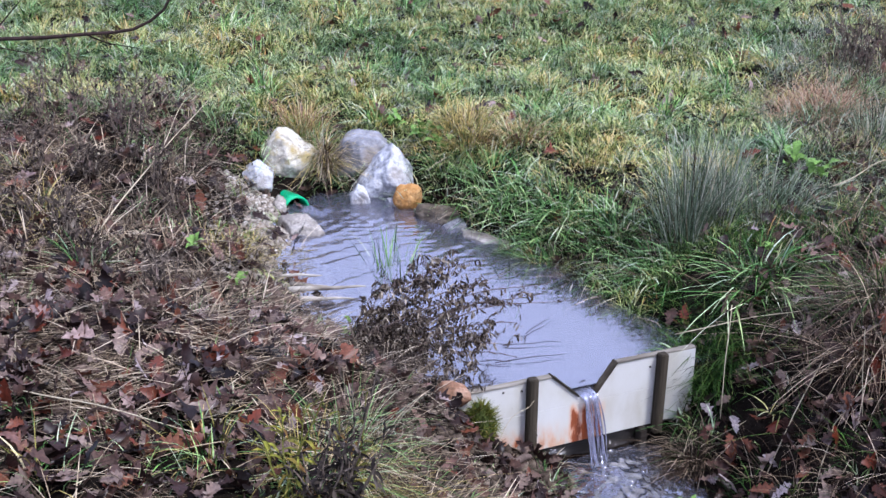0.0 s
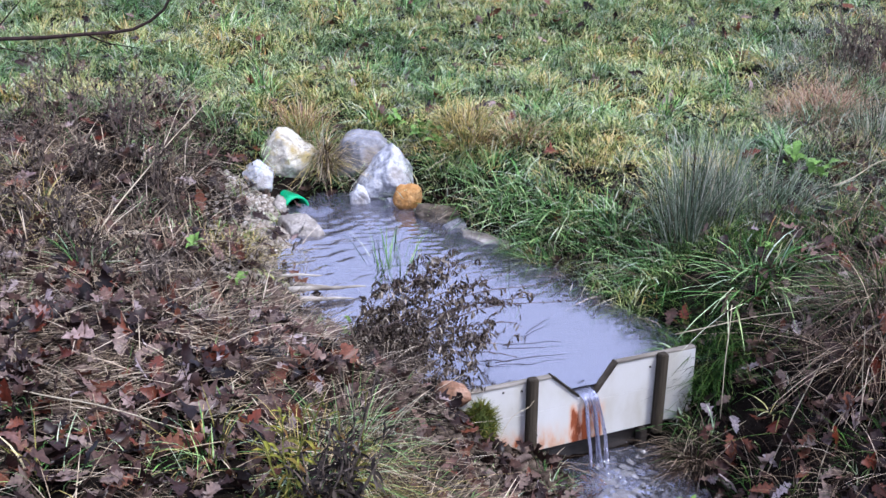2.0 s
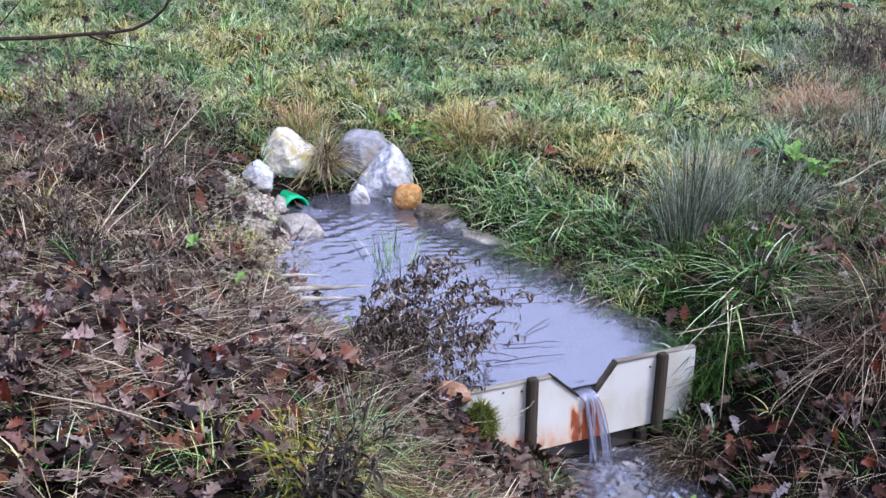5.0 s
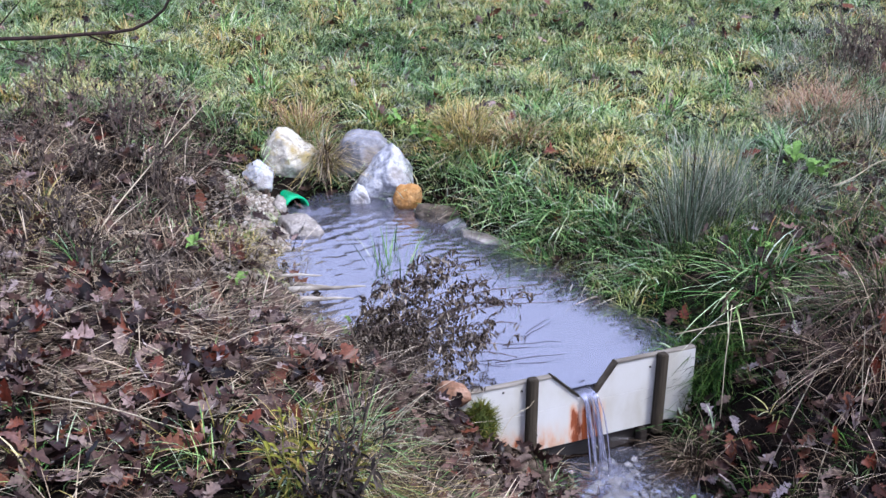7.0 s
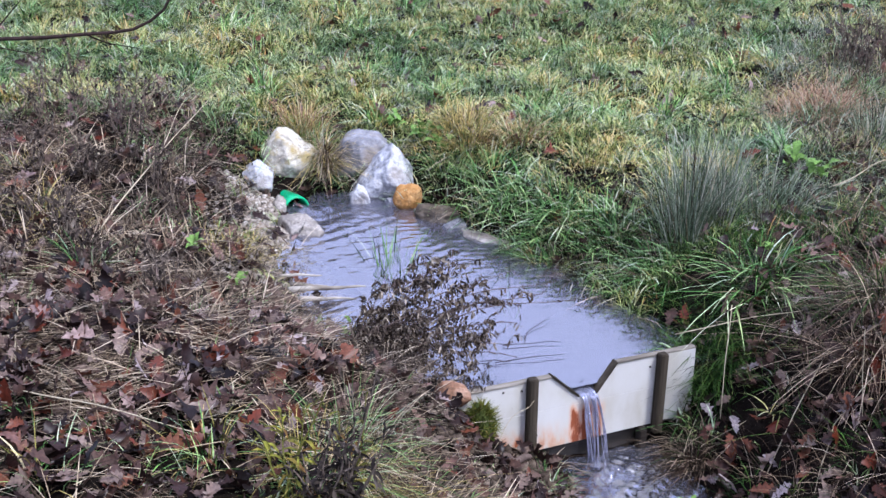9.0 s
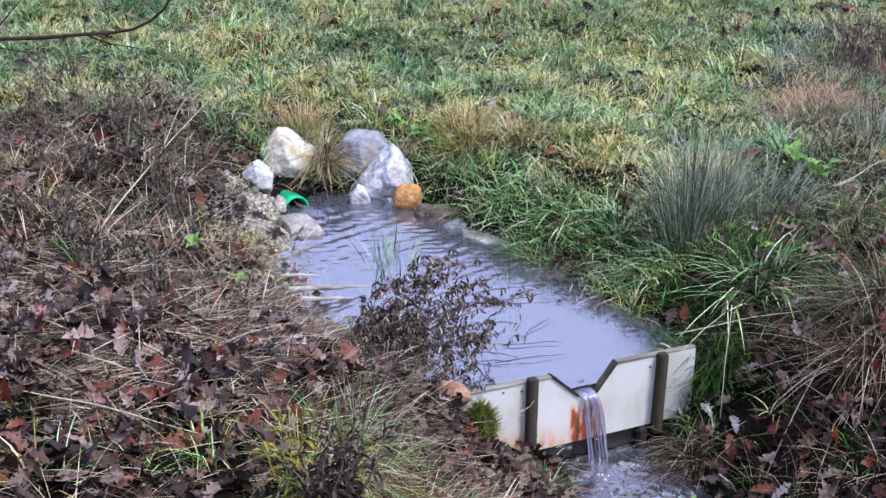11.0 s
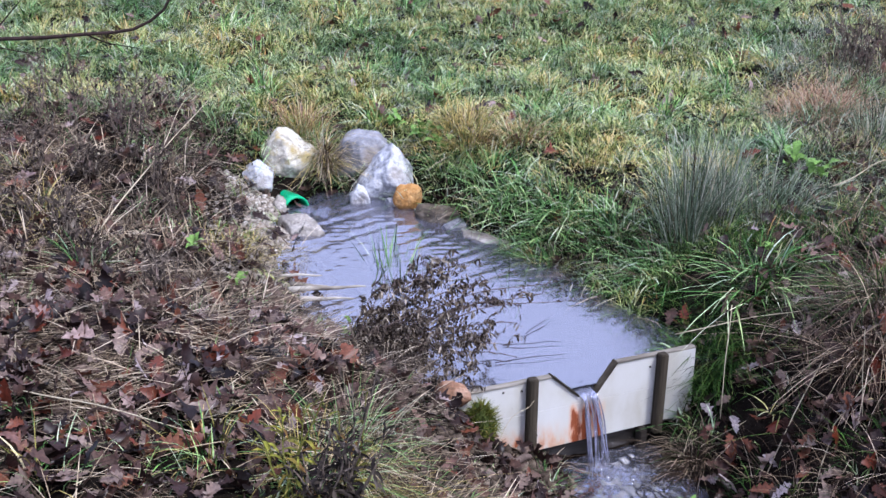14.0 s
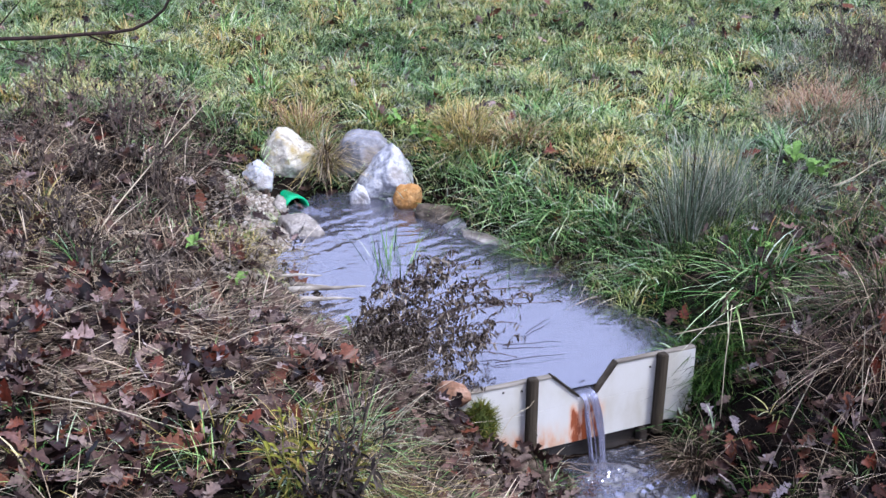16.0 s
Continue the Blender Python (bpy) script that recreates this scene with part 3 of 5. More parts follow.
# ---- stones and pipe ----
stone("boulder", (-0.905, 7.33, 0.178), (0.165, 0.15, 0.165), 0, M_CREAM, "cream limestone block with yellow lichen above the pipe", 12, facets=[(138, 0.15), (80, 0.148), (52, 0.118), (-20, 0.136), (-99, 0.15), (-145, 0.146), (-174, 0.153)], depth=0.13)
stone("boulder", (-1.055, 7.13, 0.11), (0.1, 0.09, 0.1), 0, M_WHITE, "small white limestone block beside the green pipe", 5, facets=[(119, 0.096), (56, 0.082), (-2, 0.079), (-90, 0.11), (-167, 0.074)], depth=0.09)
stone("boulder", (-0.475, 7.46, 0.135), (0.185, 0.15, 0.18), 0, M_GREY, "large grey limestone boulder behind the pool", 27, facets=[(146, 0.158), (92, 0.138), (45, 0.159), (0, 0.14), (-90, 0.2), (173, 0.172)], depth=0.14)
stone("boulder", (-0.315, 7.22, 0.115), (0.15, 0.12, 0.15), 0, M_WHITE, "pale angular limestone boulder with grey veins", 31, facets=[(70, 0.145), (32, 0.104), (8, 0.144), (-90, 0.14), (172, 0.18), (139, 0.088)], depth=0.12)
stone("boulder", (-0.475, 7.09, 0.03), (0.06, 0.055, 0.055), 0, M_WHITE, "small pale stone at the waterline", 8)
stone("boulder", (-0.28, 7.04, -0.01), (0.055, 0.05, 0.05), 0, M_GREY, "small wet grey stone at the waterline", 9)
stone("rounded_stone", (-0.20, 7.02, 0.05), (0.08, 0.075, 0.08), 0, M_OCHRE, "rounded ochre sandstone at the edge of the pool", 3, points=11, worn=3.4, blocky=False, rough=0.05)
stone("rounded_stone", (0.037, 4.715, 0.088), (0.075, 0.062, 0.06), 10, M_BROWNSTONE, "rounded brown sandstone at the end of the weir", 4, points=11, worn=3.4, blocky=False, rough=0.05)
stone("flat_stone", (-0.775, 6.66, 0.0), (0.15, 0.085, 0.06), -32, M_SLAB, "flat wet stone slab at the pool's edge", 14, facets=[(92, 0.055), (78, 0.06), (0, 0.14), (178, 0.15), (-90, 0.07)], depth=0.08)
stone("flat_stone", (-0.925, 6.95, 0.02), (0.04, 0.06, 0.055), 5, M_SLAB, "flat stone beside the pipe", 15)
stone("flat_stone", (0.07, 6.72, -0.03), (0.07, 0.05, 0.06), 15, M_GREY, "grey stone half in the water", 17)
stone("flat_stone", (0.22, 6.53, -0.025), (0.17, 0.06, 0.04), -30, M_SLAB, "low brown stone along the waterline", 18)
stone("flat_stone", (-0.03, 6.83, -0.01), (0.13, 0.08, 0.07), -35, M_MUD, "brown stone under the bank", 19)
stone("sunken_stone", (-0.56, 6.5, -0.075), (0.2, 0.12, 0.055), -10, M_SLAB, "pale stone slab lying just under water", 20)
stone("sunken_stone", (-0.36, 6.05, -0.10), (0.07, 0.08, 0.03), 20, M_CREAM, "pale flat stone under water", 21)
stone("mossy_stone", (0.155, 4.66, -0.07), (0.055, 0.05, 0.13), 0, M_MOSSY, "moss-grown stone against the weir board", 22, points=11, worn=3.4, blocky=False, rough=0.08)


def pipe_thing():
    bm = bmesh.new()
    n, R, r, L = 40, 0.079, 0.072, 0.5
    rings = [[bm.verts.new((rad * math.cos(6.2832 * k / n), y, rad * math.sin(6.2832 * k / n))) for k in range(n)]
             for rad, y in ((R, L), (R, 0.075), (R + 0.005, 0.07), (R + 0.005, 0.003), (R + 0.002, 0.0), (r + 0.002, 0.0), (r, 0.003), (r, L))]
    for a, b in zip(rings, rings[1:]):
        for k in range(n):
            bm.faces.new((a[k], a[(k + 1) % n], b[(k + 1) % n], b[k]))
    bmesh.ops.recalc_face_normals(bm, faces=bm.faces)
    ob = part("drain_pipe", bm, M_PIPE, smooth=True)
    ob.matrix_world = pose(-0.83, 6.98, -0.018, -3, 0, 34)
    return tagged(ob, "green plastic drain pipe running water into the pool", "pipe")


pipe_thing()


# ---- water ----
def water_sheet(name, s0, s1, n0, n1, step, waves, z, material, label, seed, focus=None):
    """A rippled sheet in the weir's own axes: s along the board, n upstream of it."""
    r = np.random.default_rng(seed)
    comps = [(a, np.array((math.cos(th), math.sin(th))) * 6.2832 / wl, r.uniform(0, 6.28)) for a, wl, th in waves for th in (th, th + r.normal(0, 0.35))]

    def height(S, N):
        x = WEIR[0] + S * ALONG[0] - N * DOWN[0]
        y = WEIR[1] + S * ALONG[1] - N * DOWN[1]
        h = sum(a * np.sin(k[0] * x + k[1] * y + p + 0.6 * np.sin(3 * x + 2 * y + p)) for a, k, p in comps)
        if focus is not None:
            d = np.hypot(x - focus[0], y - focus[1])
            h = h * (0.26 + 0.9 * np.exp(-(d / 0.85) ** 2)) + 0.0009 * np.sin(d * 6.2832 / 0.075) * np.exp(-d / 0.9)
        return h
    me = grid_mesh(name, np.arange(s0, s1, step), np.arange(n0, n1, step), height)
    me.materials.append(material)
    ob = new(name, me)
    ob.matrix_world = pose(WEIR[0], WEIR[1], z, 0, 0, math.degrees(math.atan2(ALONG[1], ALONG[0])))
    return tagged(ob, label, "water", kind="structure")


POOL_WAVES = [(0.0011, 0.11, -1.0), (0.0009, 0.08, -0.4), (0.0006, 0.055, -1.4), (0.0009, 0.19, -0.8)]
pool_upper = water_sheet("water", -1.9, 1.9, 0.022, 2.9, 0.0125, POOL_WAVES, 0.0, M_WATER, "clear rippling pool water mirroring the pale sky", 1, focus=(-0.5, 6.75))
pool_lower = water_sheet("water", -1.9, 1.9, 0.022, 2.9, 0.0125, POOL_WAVES, -0.005, M_WATER, "clear rippling pool water mirroring the pale sky", 2, focus=(-0.5, 6.75))
BROOK_WAVES = [(0.0018, 0.13, -1.2), (0.0014, 0.08, -0.5), (0.0013, 0.05, -2.0), (0.001, 0.036, 0.3)]
brook = water_sheet("brook_water", -0.1, 1.9, -2.6, 2.3, 0.0125, BROOK_WAVES, -0.35, M_WATER, "choppy shallow water running off below the weir", 3)


def waterfall_thing():
    """Strands of water that curve over the notch and drop in front of the board."""
    root = tagged(new("waterfall"), "thin sheet of water falling from the weir's notch", "water")
    base = WEIR + ALONG * 0.53
    root.matrix_world = pose(base[0], base[1], -0.012, 0, 0, math.degrees(math.atan2(ALONG[1], ALONG[0])))
    # the smooth tongue that draws down into the notch
    bm = bmesh.new()
    rows = []
    for j in range(15):
        t = j / 14
        y, z = 0.07 - 0.09 * t, 0.0116 - 0.032 * ss(t, 0.15, 1.05)
        w = 0.066 - 0.026 * float(ss(t, 0.1, 0.85))
        rows.append([bm.verts.new((w * u, y + 0.02 * (1 - t) * abs(u) ** 2, z + 0.006 * t * u * u - 0.01 * (1 - t) * abs(u) ** 3 + 0.0015 * math.sin(9 * t + 4 * u))) for u in np.linspace(-1, 1, 13)])
    for a, b in zip(rows, rows[1:]):
        for k in range(12):
            bm.faces.new((a[k], a[k + 1], b[k + 1], b[k]))
    bmesh.ops.recalc_face_normals(bm, faces=bm.faces)
    part("tongue", bm, M_TONGUE, root, "smooth dark tongue of water in the notch", smooth=True)
    made = []
    for i in range(11):
        r = random.Random(40 + i)
        x0 = -0.036 + 0.072 * (i + 0.5) / 11
        reach, drift = 0.03 + r.uniform(-0.01, 0.018), 0.055 + x0 * 0.35 + r.uniform(-0.006, 0.006)
        bm = bmesh.new()
        rows = []
        wide = 1.25 if i in (1, 2, 7, 9) else 0.6
        for j in range(23):
            t = j / 22
            y = 0.03 - 0.045 * min(1, t * 4) - reach * max(0, t - 0.15) / 0.85
            z = -0.012 - 0.006 * min(1, t * 4) - 0.322 * max(0, (t - 0.12) / 0.88) ** 1.7
            w = (0.0062 - 0.002 * t) * wide * (1 + 0.3 * math.sin(9 * t + i * 2.1))
            x = x0 + drift * t + 0.003 * math.sin(6 * t + i)
            th = 0.003 * (1 - 0.5 * t)
            rows.append([bm.verts.new((x + w * math.cos(a), y + th * math.sin(a), z + th * 0.6 * math.sin(a))) for a in (0, 1.05, 2.1, 3.14, 4.2, 5.25)])
        for a, b in zip(rows, rows[1:]):
            for k in range(6):
                bm.faces.new((a[k], a[(k + 1) % 6], b[(k + 1) % 6], b[k]))
        bm.faces.new(rows[0][::-1]), bm.faces.new(rows[-1])
        bmesh.ops.recalc_face_normals(bm, faces=bm.faces)
        made.append(part("strand", bm, M_FALL, root, smooth=True))
    return root, made


fall, strands = waterfall_thing()


def foam_thing(name, spots, label, seed):
    """Patches of churned water: low, ragged, choppy caps that rise out of the surface."""
    root = tagged(new(name), label, "water")
    made, r = [], random.Random(seed)
    for x, y, z, sx, sy, amp in spots:
        o = Vector((r.uniform(0, 50), r.uniform(0, 50), 0))
        bm = bmesh.new()
        n, m = 44, 16
        mid = bm.verts.new((0, 0, amp))
        rings = []
        for k in range(1, m + 1):
            q, ring = k / m, []
            for i in range(n):
                a = 6.2832 * i / n
                e = 1 + 0.35 * noise.noise(Vector((math.cos(a), math.sin(a), 0)) * 1.5 + o)
                px, py = q * e * sx * math.cos(a), q * e * sy * math.sin(a)
                h = amp * (1 - q * q) * (0.8 + 1.3 * noise.noise(Vector((px, py, 0)) * 60 + o) + 0.6 * noise.noise(Vector((px, py, 0)) * 130 + o)) - 0.012 * q ** 4
                ring.append(bm.verts.new((px, py, h)))
            rings.append(ring)
        for i in range(n):
            bm.faces.new((mid, rings[0][i], rings[0][(i + 1) % n]))
        for u, w in zip(rings, rings[1:]):
            for i in range(n):
                bm.faces.new((u[i], w[i], w[(i + 1) % n], u[(i + 1) % n]))
        ob = part("churned_patch", bm, M_FOAM, root, smooth=True)
        ob.matrix_basis = pose(x, y, z, 0, 0, r.uniform(0, 180) if sx == sy else -32)
        made.append(ob)
    return root, made


LAND_AT = WEIR + ALONG * 0.59 + DOWN * 0.06
splash, splash_lumps = foam_thing("splash", [(LAND_AT[0], LAND_AT[1], -0.351, 0.055, 0.055, 0.016), (LAND_AT[0] + 0.05, LAND_AT[1] - 0.07, -0.352, 0.07, 0.07, 0.013), (LAND_AT[0] - 0.02, LAND_AT[1] - 0.1, -0.353, 0.06, 0.06, 0.011),
                                              (LAND_AT[0] + 0.1, LAND_AT[1] - 0.15, -0.353, 0.08, 0.08, 0.01), (LAND_AT[0] + 0.0, LAND_AT[1] - 0.21, -0.353, 0.07, 0.07, 0.009), (LAND_AT[0] + 0.17, LAND_AT[1] - 0.05, -0.353, 0.06, 0.06, 0.009)],
                                  "white churned water where the fall lands", 6)
gush, gush_lumps = foam_thing("pipe_gush", [(-0.82, 7.0, -0.01, 0.06, 0.05, 0.015), (-0.755, 6.93, -0.002, 0.075, 0.05, 0.013), (-0.69, 6.9, 0.001, 0.07, 0.05, 0.01), (-0.66, 6.95, 0.001, 0.06, 0.045, 0.007)], "clear water gushing out of the green pipe", 7)


# ---- leaves ----
def oak_leaf(seed, length=0.1, curl=0.5):
    """A lobed oak leaf, creased along its rib and curled; a thin two-sided sheet with a stalk."""
    r = random.Random(seed)
    half = [(0.0, 0.012), (0.10, 0.06), (0.18, 0.15), (0.26, 0.09), (0.36, 0.22), (0.45, 0.12), (0.56, 0.29), (0.65, 0.16), (0.76, 0.25), (0.84, 0.13), (0.93, 0.12), (1.0, 0.015)]
    half = [(t, w * r.uniform(0.8, 1.2)) for t, w in half]
    c1, c2, c3, tw = curl * r.uniform(-1.3, 1.5), curl * r.uniform(-0.6, 1.8), curl * r.uniform(-0.6, 1.8), r.uniform(-0.6, 0.6)

    def place(t, w):
        a = c2 if w > 0 else c3
        x, y = w, t - 0.5
        z = 0.35 * c1 * (y * y * 2 - 0.2) + a * w * w * 2.2 + tw * x * y + 0.03 * math.sin(14 * t) * abs(w) * 4
        return (x * length * (1 - 0.12 * abs(a)), y * length, z * length)
    v = [place(t, 0) for t, _ in half] + [place(t, w) for t, w in half] + [place(t, -w) for t, w in half]
    n, f = len(half), []
    for i in range(n - 1):
        f += [[i, i + n, i + n + 1, i + 1], [i + 1, i + 2 * n + 1, i + 2 * n, i]]
    o = len(v)
    v += [(0.0, -0.5 * length, z0 * length) for z0 in (0.07 * c1, 0.07 * c1 + 0.015)] + [(0.02 * length, -0.66 * length, 0.1 * length * c1 + 0.02 * length)]
    f.append([o, o + 1, o + 2])
    return np.array(v), np.concatenate([np.array(q) for q in f]), np.array([len(q) for q in f])


def turns(n, tilt):
    """Random turns about the upright with some tilt, as matrices."""
    a, b, c = rng.uniform(0, 6.283, n), rng.normal(0, tilt, n), rng.normal(0, tilt, n)
    o, l = np.zeros(n), np.ones(n)
    rz = np.stack([np.cos(a), -np.sin(a), o, np.sin(a), np.cos(a), o, o, o, l], 1).reshape(n, 3, 3)
    rx = np.stack([l, o, o, o, np.cos(b), -np.sin(b), o, np.sin(b), np.cos(b)], 1).reshape(n, 3, 3)
    ry = np.stack([np.cos(c), o, np.sin(c), o, l, o, -np.sin(c), o, np.cos(c)], 1).reshape(n, 3, 3)
    return rz @ rx @ ry


def strewn(pos, templates, scale, rot):
    out = []
    pick = rng.integers(0, len(templates), len(pos))
    for k, (v, f, s) in enumerate(templates):
        m = pick == k
        if not m.any():
            continue
        w = np.einsum("nij,vj->nvi", rot[m], v) * scale[m][:, None, None] + pos[m][:, None, :]
        c = len(w)
        out.append((w.reshape(-1, 3), (f[None] + (np.arange(c) * len(v))[:, None]).ravel(), np.tile(s, c)))
    return joined(out)


OAK = [oak_leaf(s, curl=1.05) for s in range(12)]


def litter_weight(x, y):
    a = left_zone(x, y) * (0.18 + 0.82 * ss(y, 5.6, 4.8)) * (1 - 0.75 * ss(x, -0.75, -0.25) * ss(y, 4.6, 4.0))
    b = ss(x, 0.95, 1.2) * ss(y, 5.7, 5.0) * 0.5
    d = ss(x, 1.2, 1.8) * ss(y, 7.0, 6.0) * 0.2
    e = 0.12 * bare_shore(x, y)
    return np.clip(a + b + d + e + 0.028, 0, 1) * dry_land(x, y) * in_view(x, y)


def leaf_litter():
    xy = scatter(26000, -3.2, 3.2, 3.0, 10.0, lambda x, y: litter_weight(x, y) * 0.95)
    p = on_ground(xy, -0.012)
    p[:, 2] += rng.uniform(0, 0.05, len(p))
    front = (p[:, 1] < 4.75)
    idx = np.flatnonzero(front)
    rng.shuffle(idx)
    single, rest = idx[:290], np.setdiff1d(np.arange(len(p)), idx[:290])
    root = tagged(new("leaf_litter"), "brown and purplish fallen oak leaves lying on the banks", "leaves")
    g = strewn(p[rest], OAK, rng.uniform(0.6, 1.35, len(rest)), turns(len(rest), 0.62))
    ob = mesh_part("loose_leaves", mesh_from("loose_leaves", *g), M_LEAF, root)
    tagged(ob, kind="stuff")
    meshes = []
    for v, f, s in OAK:
        me = mesh_from("leaf", v, f, s)
        me.materials.append(M_LEAF1)
        meshes.append(me)
    rots = turns(len(single), 0.6)
    for i, k in enumerate(single):
        o = new("leaf", meshes[i % len(meshes)])
        o.parent = root
        sc = float(rng.uniform(0.8, 1.45))
        o.matrix_basis = Matrix.Translation(p[k] + np.array((0, 0, 0.012))) @ Matrix(rots[i].tolist()).to_4x4() @ Matrix.Scale(sc, 4)


leaf_litter()


def pebbles(name, n, area, keep, label, size=(0.008, 0.03), material=M_PEBBLE):
    """Loose gravel and clods on the bare shore."""
    temp = []
    for s in range(5):
        r = random.Random(s)
        bm = bmesh.new()
        bmesh.ops.create_icosphere(bm, subdivisions=1, radius=1)
        for v in bm.verts:
            v.co = Vector((v.co.x, v.co.y * r.uniform(0.6, 1), v.co.z * 0.6)) * r.uniform(0.75, 1.15)
        temp.append((np.array([v.co[:] for v in bm.verts]), np.array([v.index for f in bm.faces for v in f.verts]), np.full(len(bm.faces), 3)))
        bm.free()
    p = on_ground(scatter(n, *area, keep), -0.002)
    ob = mesh_part(name, mesh_from(name, *strewn(p, temp, size[0] + (size[1] - size[0]) * rng.random(len(p)) ** 3, turns(len(p), 0.3))), material)
    return tagged(ob, label, "gravel", kind="stuff")


pebbles("gravel", 22000, (-1.45, -0.4, 5.4, 7.3), lambda x, y: (shore(x, y) < 0.5) * (y < 7.02) * ss(shore(x, y), -0.2, 0.0) * (0.15 + 0.85 * bare_shore(x, y)), "pale gravel and clods on the pool's shore", (0.006, 0.026))
pebbles("gravel", 900, (-0.1, 1.2, 5.0, 6.95), lambda x, y: (np.abs(shore(x, y)) < 0.05) * 0.9, "brown gravel along the waterline")
pebbles("gravel", 7000, (-0.3, 0.6, 3.9, 4.75), lambda x, y: (shore(x, y) > 0.0) * (shore(x, y) < 0.6) * 0.85, "clods of soil beside the weir", (0.006, 0.03), M_CLOD)


# ---- swards ----
def tufted(name, n, area, keep, per, radius, h, bend, width, material, label, seg=2, tilt=0.5, flow=None, cat="grass", wild=0.5, lying=0.0):
    """Grass in tufts: each tuft has its own height, lean and fullness."""
    xy = scatter(n, *area, keep)
    m = len(xy)
    cnt = rng.integers(int(per * 0.4), int(per * 1.6) + 1, m)
    who = np.repeat(np.arange(m), cnt)
    k = len(who)
    a, r = rng.uniform(0, 6.283, k), radius * rng.uniform(0.6, 1.4, m)[who] * np.sqrt(rng.random(k))
    p = xy[who] + np.stack([r * np.cos(a), r * np.sin(a)], 1)
    lean = rng.uniform(0, 6.283, m) if flow is None else flow(xy[:, 0], xy[:, 1]) + rng.normal(0, 0.5, m)
    az = np.where(rng.random(k) < wild, a + rng.normal(0, 0.7, k), lean[who] + rng.normal(0, 0.5, k))
    hs = rng.uniform(*h, m)[who] * rng.uniform(0.5, 1.15, k)
    ok = shore(p[:, 0], p[:, 1]) > 0.0
    p, az, hs, who, k = p[ok], az[ok], hs[ok], who[ok], int(ok.sum())
    g = blades(on_ground(p, 0.006 - 0.03 * lying), hs, az, np.clip(rng.normal(bend, 0.3, k), 0, 1.6), rng.uniform(*width, k), seg, np.clip(lying + np.abs(rng.normal(0, tilt, k)), 0, 1.52))
    ob = mesh_part(name, mesh_from(name, *g), material)
    return tagged(ob, label, cat, kind="stuff")


def meadow_weight(x, y):
    w = (1 - left_zone(x, y)) * dry_land(x, y) * in_view(x, y)
    return w * (1 - 0.95 * bare_shore(x, y)) * (1 - 0.8 * ss(np.hypot(x + 0.02, (y - 6.88) * 1.1), 0.24, 0.14)) * np.where((x > 0.95) & (y < 5.7), 0.05, 1.0) * np.where((y < 5.0) & (x < 1.0), 0.0, 1) * (1 - 0.6 * ss(x - 0.25 * (y - 6), 1.15, 1.9))


def to_water(x, y):
    """Blades on the bank hang towards the pool."""
    return np.arctan2(5.9 - y, 0.0 - x)


AREA = (-4.3, 4.3, 4.0, 11.6)
tufted("meadow_undergrass", 44000, AREA, meadow_weight, 10, 0.07, (0.03, 0.07), 0.8, (0.004, 0.008), M_MEADOW, "short green meadow grass close to the ground", tilt=0.8)
tufted("meadow_grass", 10500, AREA, lambda x, y: meadow_weight(x, y) * (0.35 + 0.65 * thinned(x, y)), 24, 0.05, (0.07, 0.16), 0.85, (0.0045, 0.0085), M_MEADOW, "frosty green meadow grass in tufts with yellowed blades", seg=3, tilt=0.55)
tufted("lush_tufts", 520, AREA, lambda x, y: meadow_weight(x, y) * (thinned(x * 1.7 + 2, y * 1.7) > 0.5) * 0.9, 55, 0.085, (0.12, 0.24), 1.0, (0.005, 0.009), M_LUSH, "fresh green tufts standing out of the meadow", seg=4, tilt=0.6)
tufted("olive_tufts", 340, AREA, lambda x, y: meadow_weight(x, y) * (thinned(x * 1.3 - 1, y * 1.9) > 0.5) * 0.8, 45, 0.09, (0.09, 0.18), 0.9, (0.004, 0.007), M_GOLD, "yellowed tufts in the meadow", seg=4, tilt=0.7)
tufted("withered_tufts", 260, AREA, lambda x, y: meadow_weight(x, y) * (0.25 + ss(x, 0.8, 2.6)), 40, 0.1, (0.07, 0.15), 1.0, (0.003, 0.006), M_RUST, "withered brown tufts in the meadow", seg=3, tilt=0.9)
tufted("frosted_grass", 4600, AREA, lambda x, y: meadow_weight(x, y) * 0.8, 9, 0.06, (0.08, 0.16), 1.1, (0.004, 0.007), M_FROST, "pale frosted blades lying in the meadow", seg=3, tilt=0.9)
tufted("bank_grass", 620, (-0.3, 2.2, 4.9, 7.4), lambda x, y: dry_land(x, y) * ss(shore(x, y), 0.4, 0.02) * ss(x + (y - 6.6) * 0.5, 0.12, 0.3) * (0.25 + 0.55 * ss(y, 5.8, 6.3)), 20, 0.045, (0.1, 0.21), 0.95, (0.005, 0.011), M_LUSH,
       "long green grass hanging over the pool's edge", seg=4, tilt=0.55, flow=to_water, wild=0.7)
LEFT_AREA = (-3.6, 1.0, 3.0, 9.2)
tufted("dry_straw", 4800, LEFT_AREA, lambda x, y: left_zone(x, y) * dry_land(x, y) * in_view(x, y) * off_mud(x, y) * (0.25 + 0.55 * ss(y, 3.8, 4.3)) * (1 - 0.8 * litter_weight(x, y)), 13, 0.08, (0.09, 0.22), 0.7, (0.0025, 0.006), M_STRAW,
       "matted dry brown grass on the bank", seg=3, tilt=0.6, lying=0.6)
